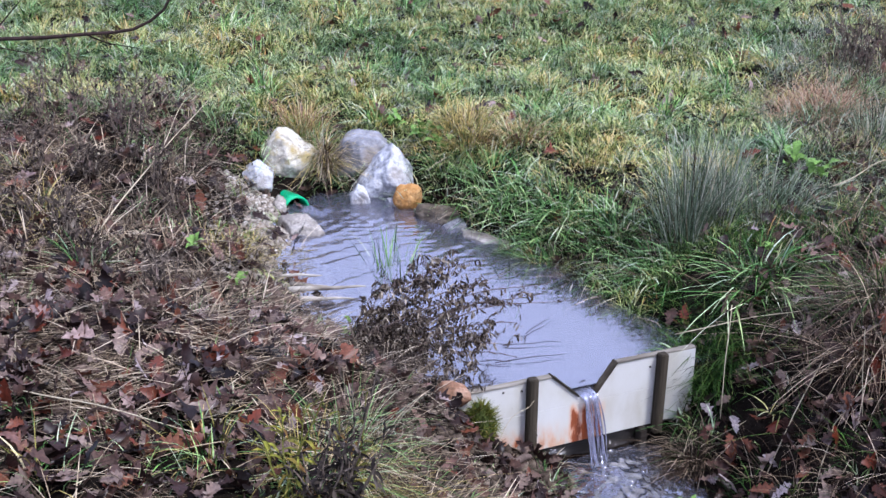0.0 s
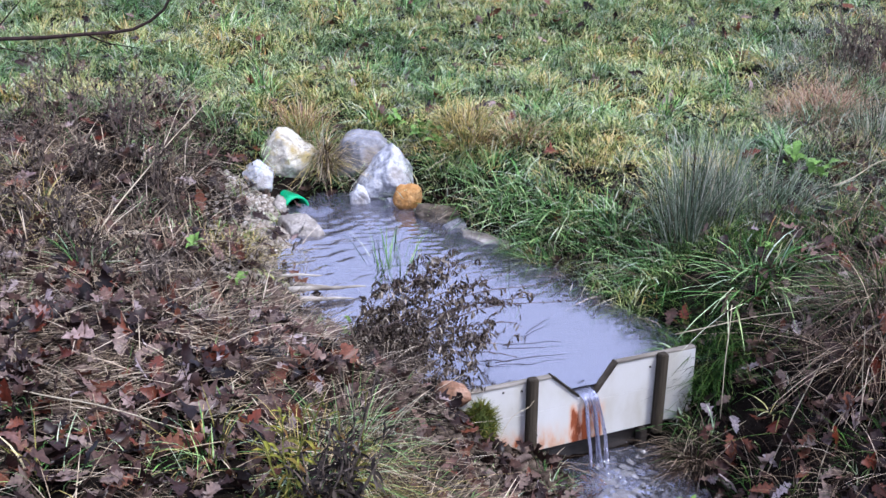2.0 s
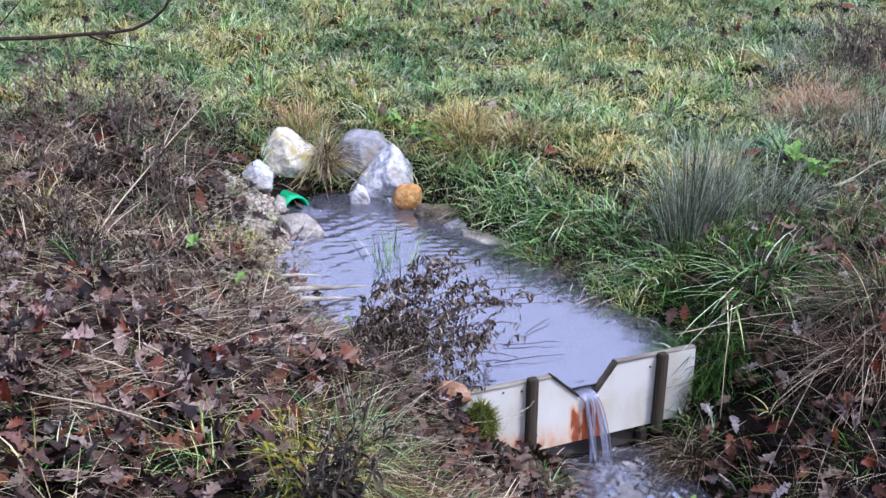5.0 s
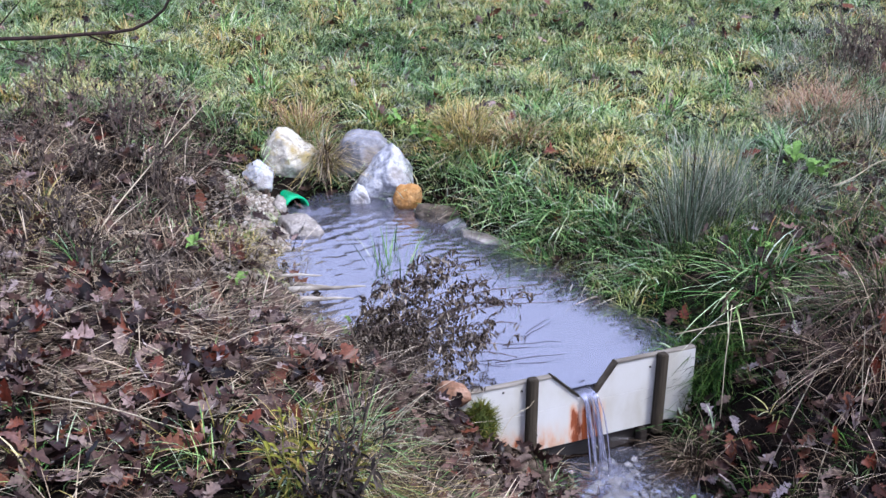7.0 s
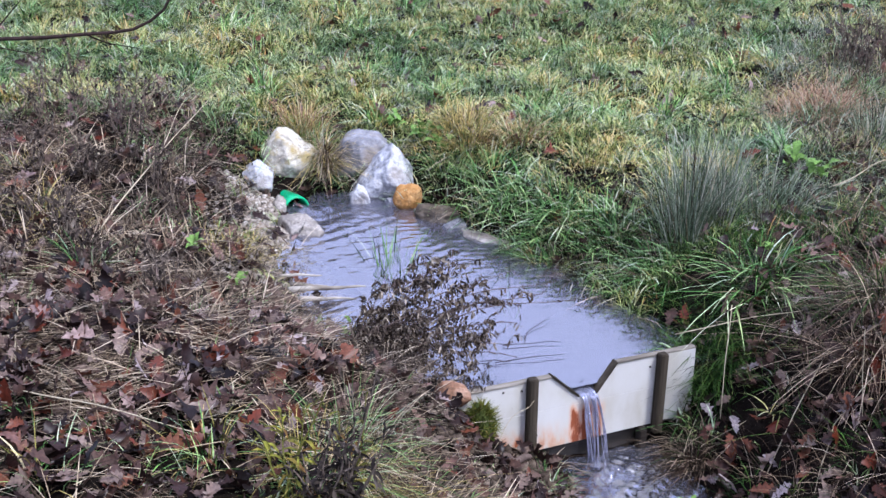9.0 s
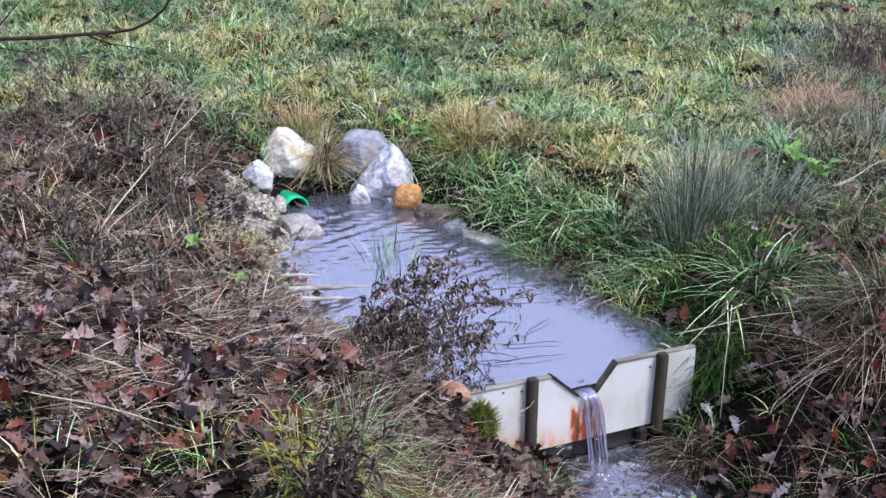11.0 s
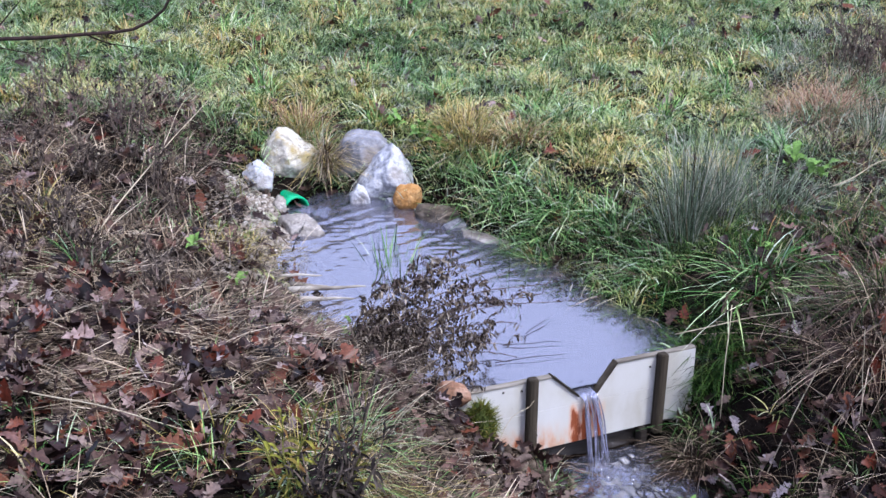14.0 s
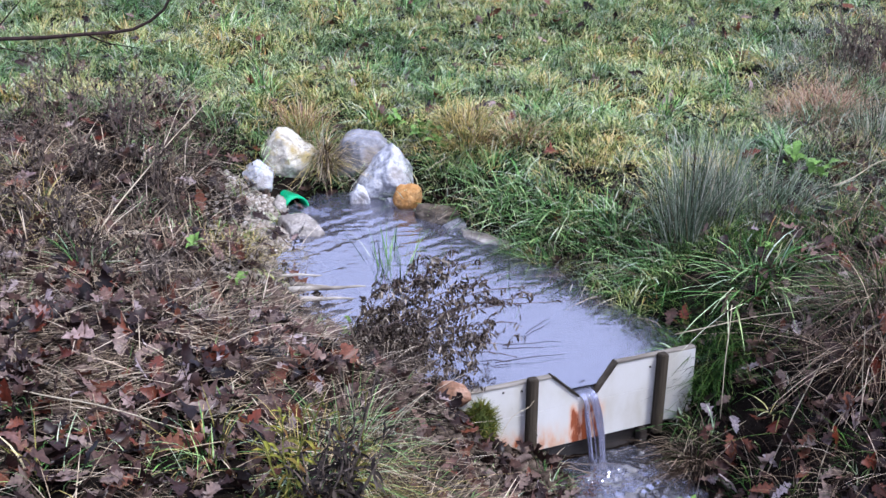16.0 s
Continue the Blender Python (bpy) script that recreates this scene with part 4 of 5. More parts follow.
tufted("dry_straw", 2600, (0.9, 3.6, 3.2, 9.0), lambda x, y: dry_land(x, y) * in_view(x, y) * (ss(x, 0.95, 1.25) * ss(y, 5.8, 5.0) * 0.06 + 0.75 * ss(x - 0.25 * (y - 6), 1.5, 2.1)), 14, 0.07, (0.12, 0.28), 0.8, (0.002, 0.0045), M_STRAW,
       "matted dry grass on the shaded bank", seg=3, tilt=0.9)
tufted("tall_straw", 900, (-3.4, -0.8, 5.2, 8.2), lambda x, y: left_zone(x, y) * dry_land(x, y) * in_view(x, y) * 0.9, 9, 0.06, (0.14, 0.3), 0.75, (0.0035, 0.0075), M_PALESTRAW,
       "standing and broken pale straw among the weeds", seg=4, tilt=0.7, lying=0.5)
tufted("grey_grass", 1500, (1.0, 4.0, 5.9, 9.6), lambda x, y: dry_land(x, y) * in_view(x, y) * ss(x - 0.25 * (y - 6), 1.1, 1.7) * (0.3 + 0.6 * thinned(x * 1.5, y * 1.5)), 16, 0.06, (0.1, 0.24), 0.8, (0.003, 0.0055), M_RUSH,
       "grey withered grass with pale frosted tips", seg=3, tilt=0.7)
tufted("dry_bank_grass", 420, (-0.3, 2.2, 4.9, 7.2), lambda x, y: dry_land(x, y) * ss(shore(x, y), 0.7, 0.02) * ss(x + (y - 6.6) * 0.5, 0.1, 0.3) * 0.8, 14, 0.05, (0.12, 0.26), 1.0, (0.0025, 0.005), M_STRAW,
       "dry blades hanging among the green at the pool's edge", seg=4, tilt=0.7, flow=to_water, wild=0.5)
tufted("fallen_straw", 1300, (-2.0, 0.6, 3.0, 5.4), lambda x, y: left_zone(x, y) * dry_land(x, y) * in_view(x, y) * off_mud(x, y) * (0.25 + 0.9 * ss(y, 3.75, 4.1)), 9, 0.1, (0.12, 0.28), 0.5, (0.0025, 0.0055), M_PALESTRAW,
       "long pale straws lying over the fallen leaves", seg=4, tilt=0.2, flow=lambda x, y: np.where(np.sin(9 * x + 5 * y) > 0, 0.1, 3.2), wild=0.25, lying=1.2)
tufted("bank_weeds", 2200, LEFT_AREA, lambda x, y: left_zone(x, y) * dry_land(x, y) * in_view(x, y) * (0.25 + 0.75 * (thinned(x * 2, y * 2) > 0.68)), 9, 0.05, (0.05, 0.14), 0.8, (0.004, 0.007), M_LUSH,
       "sparse green blades among the dead grass", seg=3, tilt=0.7)
# these blades are coloured dark to stand in for shade on the bank
tufted("bank_weeds", 1700, (0.9, 2.6, 3.4, 6.2), lambda x, y: dry_land(x, y) * in_view(x, y) * (0.15 + 0.7 * ss(y, 4.8, 5.3)), 14, 0.05, (0.06, 0.18), 0.9, (0.0035, 0.006), M_DEEP_SHADED,
       "green blades on the bank, darkened in colour for its shade", seg=3, tilt=0.7)


# ---- tussocks ----
WET = lambda x, y: float(to_water(np.array(x), np.array(y)))
tussock("rush_clump", 1.19, 5.97, 420, 0.64, 0.22, M_RUSH, "tall grey-green rush clump on the bank", bend=0.16, width=0.0038, tilt=0.24, dry=M_PALESTRAW, dry_share=0.12)
tussock("rush_clump", 1.36, 6.03, 200, 0.6, 0.22, M_FROST, "pale grey rush clump on the bank", bend=0.2, width=0.003, tilt=0.28, dry=M_RUSH, dry_share=0.4)
tussock("rush_clump", 1.62, 6.15, 420, 0.34, 0.4, M_RUSH, "grey-green rush clump on the bank", bend=0.6, width=0.0035, tilt=0.5, dry=M_STRAW, dry_share=0.25)
tussock("rush_clump", 2.42, 7.05, 300, 0.26, 0.25, M_RUSH, "grey-green rush clump beside rusty dry grass", bend=0.3, width=0.004, tilt=0.4)
tussock("grass_tussock", 2.2, 7.45, 900, 0.28, 0.5, M_RUST, "rusty brown tussock of dead grass", bend=0.9, width=0.003, tilt=0.6)
tussock("grass_tussock", 2.5, 7.95, 500, 0.26, 0.5, M_STRAW, "bleached tussock of dead grass", bend=0.9, width=0.003, tilt=0.6)
tussock("grass_tussock", 0.14, 7.3, 700, 0.22, 0.34, M_GOLD, "golden tussock of withered grass at the meadow's edge", bend=0.7, width=0.004, dry=M_STRAW, dry_share=0.25)
tussock("grass_tussock", 0.44, 7.2, 360, 0.18, 0.28, M_RUST, "brown withered grass tussock", bend=0.9, width=0.004, dry=M_GOLD, dry_share=0.4)
tussock("grass_tussock", -0.69, 7.34, 520, 0.3, 0.1, M_PALESTRAW, "straw-coloured tussock hanging between the boulders", bend=1.2, width=0.004, tilt=0.22, dry=M_GOLD, dry_share=0.35, lean=-1.2, seg=6, up=0.14)
tussock("grass_tussock", -0.86, 7.62, 420, 0.26, 0.22, M_GOLD, "golden brown and green tussock behind the boulders", bend=0.6, width=0.0045, dry=M_RUST, dry_share=0.4)
tussock("grass_tussock", -0.78, 7.55, 300, 0.2, 0.26, M_LUSH, "green tussock behind the boulders", bend=0.9, width=0.005)
tussock("grass_tussock", 0.0, 7.2, 240, 0.18, 0.22, M_LUSH, "green tussock beside the ochre stone", bend=1.0, width=0.006)
tussock("grass_tussock", 0.26, 6.95, 200, 0.18, 0.28, M_LUSH, "lush green tussock at the pool's edge", bend=1.0, width=0.0065)
tussock("grass_tussock", 0.38, 6.72, 190, 0.22, 0.3, M_LUSH, "lush green tussock at the pool's edge", bend=1.0, width=0.009, lean=WET(0.33, 6.68))
tussock("grass_tussock", 0.6, 6.47, 210, 0.23, 0.3, M_LUSH, "lush green tussock at the pool's edge", bend=1.0, width=0.009, lean=WET(0.58, 6.45))
tussock("grass_tussock", 0.86, 6.2, 220, 0.2, 0.3, M_LUSH, "green tussock at the pool's edge", bend=1.0, width=0.008, dry=M_STRAW, dry_share=0.25, lean=WET(0.8, 6.15))
tussock("grass_tussock", 1.07, 5.85, 230, 0.21, 0.3, M_LUSH, "green tussock at the pool's edge", bend=1.1, width=0.008, dry=M_STRAW, dry_share=0.3, lean=WET(1.0, 5.8))
tussock("grass_tussock", 1.22, 5.2, 600, 0.2, 0.2, M_DEEP_SHADED, "deep green tussock hanging beside the weir's end", bend=1.25, width=0.004, lean=-1.9)
tussock("grass_tussock", 1.86, 5.05, 520, 0.36, 0.28, M_DEEP_SHADED, "large drooping tussock, green at heart with straw tips", bend=1.15, width=0.0042, dry=M_STRAW, dry_share=0.65, lean=-2.6, seg=7)
tussock("grass_tussock", 1.72, 4.72, 230, 0.42, 0.28, M_STRAW, "drooping straw-coloured tussock on the shaded bank", bend=1.25, width=0.004, lean=-2.5, seg=7)
tussock("grass_tussock", 1.42, 5.45, 220, 0.28, 0.3, M_LUSH, "green tussock over the weir's end", bend=1.1, width=0.008, dry=M_STRAW, dry_share=0.3, lean=-2.6)
tussock("grass_tussock", -0.33, 4.02, 480, 0.3, 0.32, M_PALESTRAW, "straw and green tussock in the leaf litter", bend=1.0, width=0.004, dry=M_LUSH, dry_share=0.35, lean=-0.7)
tussock("grass_tussock", -0.42, 3.75, 360, 0.26, 0.32, M_GOLD, "yellow-green tussock in the leaf litter", bend=1.0, width=0.004, dry=M_LUSH, dry_share=0.4)
tussock("grass_tussock", -0.12, 3.85, 480, 0.28, 0.3, M_PALESTRAW, "pale straw tussock in the leaf litter", bend=1.2, width=0.0035, dry=M_GOLD, dry_share=0.3, lean=-0.5)
tussock("grass_tussock", -0.78, 3.72, 60, 0.2, 0.2, M_GOLD, "thin yellow-green grass among the oak leaves", bend=0.7, width=0.005, tilt=0.4, dry=M_LUSH, dry_share=0.5)
tussock("grass_tussock", -1.25, 3.55, 30, 0.22, 0.2, M_LUSH, "thin green grass among the oak leaves", bend=0.8, width=0.006, tilt=0.5, dry=M_GOLD, dry_share=0.4)
tussock("grass_tussock", -1.55, 5.25, 90, 0.24, 0.16, M_LUSH, "green and straw blades in the dead weeds", bend=0.7, width=0.006, tilt=0.4, dry=M_STRAW, dry_share=0.5)
tussock("grass_tussock", -1.95, 5.9, 120, 0.2, 0.2, M_GOLD, "yellowed blades in the dead weeds", bend=0.7, width=0.005, tilt=0.5, dry=M_STRAW, dry_share=0.3)
for _x, _y, _n in ((-2.1, 6.35, 90), (-1.75, 5.6, 80), (-1.0, 6.05, 140), (-1.55, 7.0, 120), (-1.3, 7.35, 150), (-1.9, 7.35, 110), (-1.05, 7.6, 140)):
    tussock("grass_tussock", _x, _y, _n, 0.17, 0.24, M_GOLD if _y < 6.5 else M_LUSH, "olive grass coming up through the dead weeds", bend=0.8, width=0.004, tilt=0.6, dry=M_STRAW, dry_share=0.35)
tussock("grass_tussock", -1.15, 5.95, 160, 0.16, 0.3, M_GOLD, "low yellow-green grass on the bank", bend=0.9, width=0.004, tilt=0.6, dry=M_STRAW, dry_share=0.4)
tussock("grass_tussock", -0.88, 6.25, 380, 0.12, 0.35, M_GOLD, "low olive grass on the bank's slope", bend=0.9, width=0.003, tilt=0.7, dry=M_STRAW, dry_share=0.4)
tussock("grass_tussock", 0.45, 4.66, 90, 0.12, 0.14, M_LUSH, "small green tuft at the weir's foot", bend=0.9, width=0.0045, dry=M_STRAW, dry_share=0.25)
tussock("grass_tussock", 1.08, 4.86, 420, 0.2, 0.22, M_STRAW, "dead drooping grass at the brook's edge", bend=1.25, width=0.003, lean=-2.6)


def moss_over(x, y, z, size, n, label):
    """Short moss shoots standing off a rounded lump."""
    v = rng.normal(size=(n, 3))
    v /= np.linalg.norm(v, axis=1)[:, None]
    v[:, 2] = np.abs(v[:, 2])
    p = v * np.array(size) * 0.96
    g = blades(p, rng.uniform(0.008, 0.024, n) * (1.4 + np.sin(31 * v[:, 0] + 17 * v[:, 2])), np.arctan2(v[:, 1], v[:, 0]) + rng.normal(0, 0.5, n), rng.uniform(0.1, 0.9, n), np.full(n, 0.004), 2, np.arccos(v[:, 2]) * 0.8)
    ob = mesh_part("moss_cushion", mesh_from("moss_cushion", *g), M_MOSS)
    ob.location = (x, y, z)
    tagged(ob, label, "moss", "moss")


moss_over(0.155, 4.66, -0.07, (0.055, 0.05, 0.13), 1500, "olive moss cushion against the weir board")
tussock("moss_cushion", -0.27, 7.06, 260, 0.035, 0.12, M_MOSS, "moss on the stones at the waterline", bend=0.6, width=0.004, tilt=0.9, cat="moss", seg=2, group="moss")
for _x, _y, _n in ((-0.30, 6.22, 14), (-0.22, 6.17, 9), (0.34, 6.0, 6), (-0.26, 6.3, 8)):
    tussock("water_grass", _x, _y, _n * 2, 0.42, 0.1, M_LUSH, "sparse green blades standing in the pool", bend=0.2, width=0.008, tilt=0.12, cat="water grass", group="blades in the pool")


# ---- dead weeds ----
def curled(seed, length, slim=0.32):
    """A small withered leaf, rolled and hanging."""
    r = random.Random(seed)
    v, f = [], []
    for i in range(4):
        t = i / 3
        w = slim * length * math.sin(math.pi * (0.12 + 0.8 * t)) * 0.5
        b = r.uniform(0.2, 0.9)
        for k in (-1, 0, 1):
            v.append((k * w, 0.35 * length * math.sin(2.2 * t) * (1 if seed % 2 else 0.5) + abs(k) * w * b, -t * length))
    for i in range(3):
        for k in range(2):
            a = i * 3 + k
            f.append([a, a + 1, a + 4, a + 3])
    return np.array(v), np.array(f).ravel(), np.full(len(f), 4)


CURLED = [curled(s, 0.037, 0.3) for s in range(6)]


def dead_weed(name, base, stems, height, leaves, label, seed, lean=(0.0, 0.0), leaf_size=1.0, cat="dead weed", group="dead weeds on the bank", fork=4):
    """A dried herb: stalks that fork, set with withered leaves."""
    r = random.Random(seed)
    root = tagged(new(name), label, cat, group)
    root.location = base
    spots = []
    for i in range(stems):
        a = r.uniform(0, 6.28)
        out = r.uniform(0.1, 0.45) * height
        tip = Vector((math.cos(a) * out + lean[0] * height, math.sin(a) * out + lean[1] * height, height * r.uniform(0.6, 1.05)))
        pts = bent((r.uniform(-0.02, 0.02), r.uniform(-0.02, 0.02), -0.02), tip, 0.05 * height, 8, 0.012, seed * 50 + i)
        bm = bmesh.new()
        tube(bm, pts, 0.0038, 0.0016, 4)
        stalk = part("stalk", bm, M_WEEDSTEM, root)
        for k in range(fork):
            j = r.randint(2, 7)
            q = pts[j] + Vector((r.gauss(0, 0.3), r.gauss(0, 0.3), r.uniform(0.05, 0.4))) * height * 0.35
            sub = bent(pts[j], q, 0.01, 4, 0.006, seed * 91 + i * 7 + k)
            bm = bmesh.new()
            tube(bm, sub, 0.0024, 0.0012, 3)
            part("side_shoot", bm, M_WEEDSTEM, stalk)
            spots += sub[1:]
        spots += pts[2:]
    pos = np.array([tuple(r.choice(spots) + Vector((r.gauss(0, 0.006), r.gauss(0, 0.006), 0))) for _ in range(leaves)])
    if len(pos):
        g = strewn(pos, CURLED, leaf_size * rng.uniform(0.5, 1.2, len(pos)), turns(len(pos), 0.6))
        mesh_part("dead_foliage", mesh_from("dead_foliage", *g), M_WEEDLEAF, root)
    return root


WEEDS = [dead_weed("dead_weed", (-2.05, 6.3, float(land(-2.05, 6.3))), 7, 0.34, 110, "dark dried weed with shrivelled leaves", 1),
         dead_weed("dead_weed", (-1.65, 6.6, float(land(-1.65, 6.6))), 6, 0.3, 90, "dark dried weed with shrivelled leaves", 2),
         dead_weed("dead_weed", (-1.7, 5.5, float(land(-1.7, 5.5))), 8, 0.28, 150, "dark dried weed with shrivelled leaves", 3),
         dead_weed("dead_weed", (-1.33, 6.1, float(land(-1.33, 6.1))), 7, 0.26, 110, "dark dried weed with shrivelled leaves", 4),
         dead_weed("dead_weed", (-1.35, 6.75, float(land(-1.35, 6.75))), 4, 0.36, 40, "bare dried weed stalks", 5)]
_r = random.Random(77)
for _k in range(20):
    _y = _r.uniform(4.9, 6.7)
    _x = -_r.uniform(0.95, 0.34 * (_y + 0.9) + 0.1)
    if (_x > -1.0 and _y < 5.4) or (_x > -1.3 and _y > 5.7):
        continue
    copy_thing(WEEDS[_k % 5], pose(_x, _y, float(land(_x, _y)), _r.uniform(-8, 8), _r.uniform(-8, 8), _r.uniform(0, 360)))
for _k in range(9):
    _x, _y = -_r.uniform(1.7, 2.9), _r.uniform(6.9, 8.0)
    copy_thing(WEEDS[4], pose(_x, _y, float(land(_x, _y)), _r.uniform(-8, 8), _r.uniform(-8, 8), _r.uniform(0, 360)))


def lance(seed, length, fold):
    """A long narrow leaf, arched over and folded along its rib, running out along +x."""
    r = random.Random(seed)
    v, f, arch, twist = [], [], r.uniform(0.3, 1.1), r.uniform(-0.8, 0.8)
    for i in range(8):
        t = i / 7
        w = length * 0.085 * math.sin(math.pi * (0.06 + 0.92 * t)) * (1 + 0.25 * math.sin(17 * t + seed))
        for k in (-1, 0, 1):
            v.append((length * (t - 0.18 * arch * t * t), k * w * math.cos(twist * t), length * (0.3 * t - arch * 0.75 * t * t) + abs(k) * w * fold + k * w * math.sin(twist * t)))
    for i in range(7):
        for k in range(2):
            a = i * 3 + k
            f.append([a, a + 1, a + 4, a + 3])
    return np.array(v), np.array(f).ravel(), np.full(len(f), 4)


LANCE = [lance(k, 0.085, 0.7) for k in range(7)]


def leafy_weed(x, y, tips, material, label, seed, leaves=26, stalk=M_WEEDSTEM):
    """An upright herb with long narrow leaves set round each stalk."""
    r = random.Random(seed)
    root = tagged(new("leafy_weed"), label, "weed", "leafy weeds in the litter")
    root.location = foot(x, y, -0.01)
    for i, tip in enumerate(tips):
        pts = bent((r.uniform(-0.03, 0.03), r.uniform(-0.03, 0.03), 0), tip, 0.03, 12, 0.012, seed * 31 + i)
        bm = bmesh.new()
        tube(bm, pts, 0.0045, 0.0018, 6)
        part("stalk", bm, stalk, root)
        ts = np.array([r.uniform(0.15, 1.0) for _ in range(leaves)])
        pos = np.array([tuple(pts[min(11, int(t * 12))].lerp(pts[min(12, int(t * 12) + 1)], t * 12 % 1)) for t in ts])
        az, tl = np.arange(leaves) * 2.4 + i, np.array([r.uniform(-0.7, 0.5) for _ in range(leaves)])
        o, l = np.zeros(leaves), np.ones(leaves)
        rz = np.stack([np.cos(az), -np.sin(az), o, np.sin(az), np.cos(az), o, o, o, l], 1).reshape(-1, 3, 3)
        ry = np.stack([np.cos(tl), o, np.sin(tl), o, l, o, -np.sin(tl), o, np.cos(tl)], 1).reshape(-1, 3, 3)
        g = strewn(pos, LANCE, (1.15 - 0.55 * ts) * rng.uniform(0.7, 1.15, leaves), rz @ ry)
        mesh_part("foliage", mesh_from("foliage", *g), material, root)


leafy_weed(-0.31, 3.6, [(0.02, 0.1, 0.46), (0.1, 0.12, 0.54), (0.13, 0.02, 0.38), (-0.06, 0.05, 0.4), (0.05, -0.03, 0.32), (0.0, 0.1, 0.3)], M_DARKLEAF, "dark withered weed with long curled leaves", 5, 24)
leafy_weed(-0.5, 3.56, [(-0.1, 0.08, 0.27), (-0.02, 0.1, 0.33), (0.07, 0.06, 0.36), (0.13, 0.1, 0.4)], M_YELLOWGREEN, "yellow-green weed with long narrow leaves", 6, 15, M_GREENSTALK)
leafy_weed(-0.4, 3.56, [(-0.05, 0.06, 0.24), (0.04, 0.08, 0.3), (-0.1, 0.0, 0.22), (0.1, 0.0, 0.3)], M_DARKLEAF, "dark withered weed with long curled leaves", 7, 28)
leafy_weed(-0.3, 3.64, [(0.06, 0.05, 0.48), (-0.04, 0.1, 0.38)], M_YELLOWGREEN, "yellowing weed with narrow leaves", 8, 9, M_GREENSTALK)



for _x, _y, _s in ((2.75, 8.35, 31), (2.9, 8.5, 32), (2.7, 8.6, 33)):
    dead_weed("dead_weed", foot(_x, _y), 12, 0.42, 60, "dark twiggy dead weed at the meadow's edge", _s, leaf_size=1.2, fork=7)
for _x, _y, _h in ((-0.33, 5.02, 0.2), (-0.22, 4.93, 0.17), (-0.42, 5.22, 0.2), (-0.1, 4.82, 0.14)):
    dead_weed("dead_weed", (_x, _y, float(land(_x, _y)) + 0.005), 8, _h, 130, "low tangle of dead twigs at the pool's edge", int(_y * 100), lean=(0.5, -0.1), leaf_size=0.9, fork=6)


def shrub():
    """The dead shrub that leans out over the pool, hung with shrivelled leaves."""
    base = Vector((-0.42, 5.0, 0.07))
    root = tagged(new("dead_shrub"), "dead brown shrub with shrivelled leaves leaning over the pool", "shrub")
    root.location = base
    r = random.Random(12)
    spots = []
    tips = [(0.62, 0.12, 0.10), (0.86, 0.3, 0.19), (1.01, 0.3, 0.16), (0.40, 0.5, 0.24), (0.52, 0.55, 0.22), (0.25, 0.45, 0.2), (0.34, 0.25, 0.2), (0.5, 0.3, 0.17), (0.58, 0.4, 0.2), (0.66, 0.3, 0.15),
            (0.2, 0.2, 0.12), (0.44, 0.1, 0.1), (0.3, 0.02, 0.08), (0.5, 0.0, 0.05), (0.7, 0.12, 0.03), (0.74, 0.06, 0.0), (0.12, 0.35, 0.18), (0.36, 0.38, 0.24), (0.47, 0.2, 0.12), (0.36, -0.02, 0.06), (0.42, 0.06, 0.12), (0.25, 0.08, 0.13), (0.56, 0.08, 0.08), (0.3, 0.14, 0.16), (0.18, 0.0, 0.1), (0.3, -0.06, 0.02), (0.42, -0.05, 0.03), (0.52, 0.02, 0.0), (0.36, 0.0, 0.0), (0.68, 0.24, 0.16), (0.72, 0.2, 0.1), (0.6, 0.18, 0.04), (0.92, 0.3, 0.25), (0.72, 0.3, 0.3), (0.2, -0.1, 0.02), (0.3, -0.15, 0.0), (0.4, -0.18, 0.02), (0.5, -0.15, 0.03), (0.45, -0.1, 0.06), (0.55, -0.08, 0.08), (0.12, -0.05, 0.05), (0.48, 0.42, 0.28), (0.36, 0.3, 0.29), (0.5, -0.2, -0.02), (0.36, -0.2, -0.02)]
    for i, tip in enumerate(tips):
        pts = bent((r.uniform(-0.06, 0.02), r.uniform(-0.05, 0.05), r.uniform(-0.04, 0.02)), tip, 0.06, 12, 0.018, 300 + i)
        bm = bmesh.new()
        tube(bm, pts, 0.0042, 0.0013, 5)
        branch = part("branch", bm, M_STEM, root)
        sparse = tip[0] > 0.7
        for k in range(5 if sparse else 9):
            j = r.randint(4, 12)
            q = pts[j] + Vector((r.uniform(-0.03, 0.1), r.gauss(0, 0.07), r.uniform(-0.03, 0.1)))
            sub = bent(pts[j], q, 0.01, 4, 0.006, 900 + 20 * i + k)
            bm = bmesh.new()
            tube(bm, sub, 0.0017, 0.0009, 3)
            part("side_twig", bm, M_STEM, branch)
            spots += sub[1:] if sparse else sub[1:] * 4
        spots += pts[6:] if sparse else pts[4:] * 3
    pos = np.array([tuple(r.choice(spots) + Vector((r.gauss(0, 0.008), r.gauss(0, 0.008), 0))) for _ in range(6000)])
    g = strewn(pos, CURLED, rng.uniform(0.4, 1.0, len(pos)), turns(len(pos), 0.55))
    mesh_part("dead_foliage", mesh_from("dead_foliage", *g), M_DEADLEAF, root)


shrub()


# ---- single stems, sticks and the hanging twig ----
def stem(name, p, q, r0, r1, material, label, seed, sag=0.02, cat="stem", group="loose stems", sides=5, wob=0.012):
    bm = bmesh.new()
    tube(bm, bent(p, q, sag, 12, wob, seed), r0, r1, sides)
    return tagged(part(name, bm, material, smooth=True), label, cat, group)


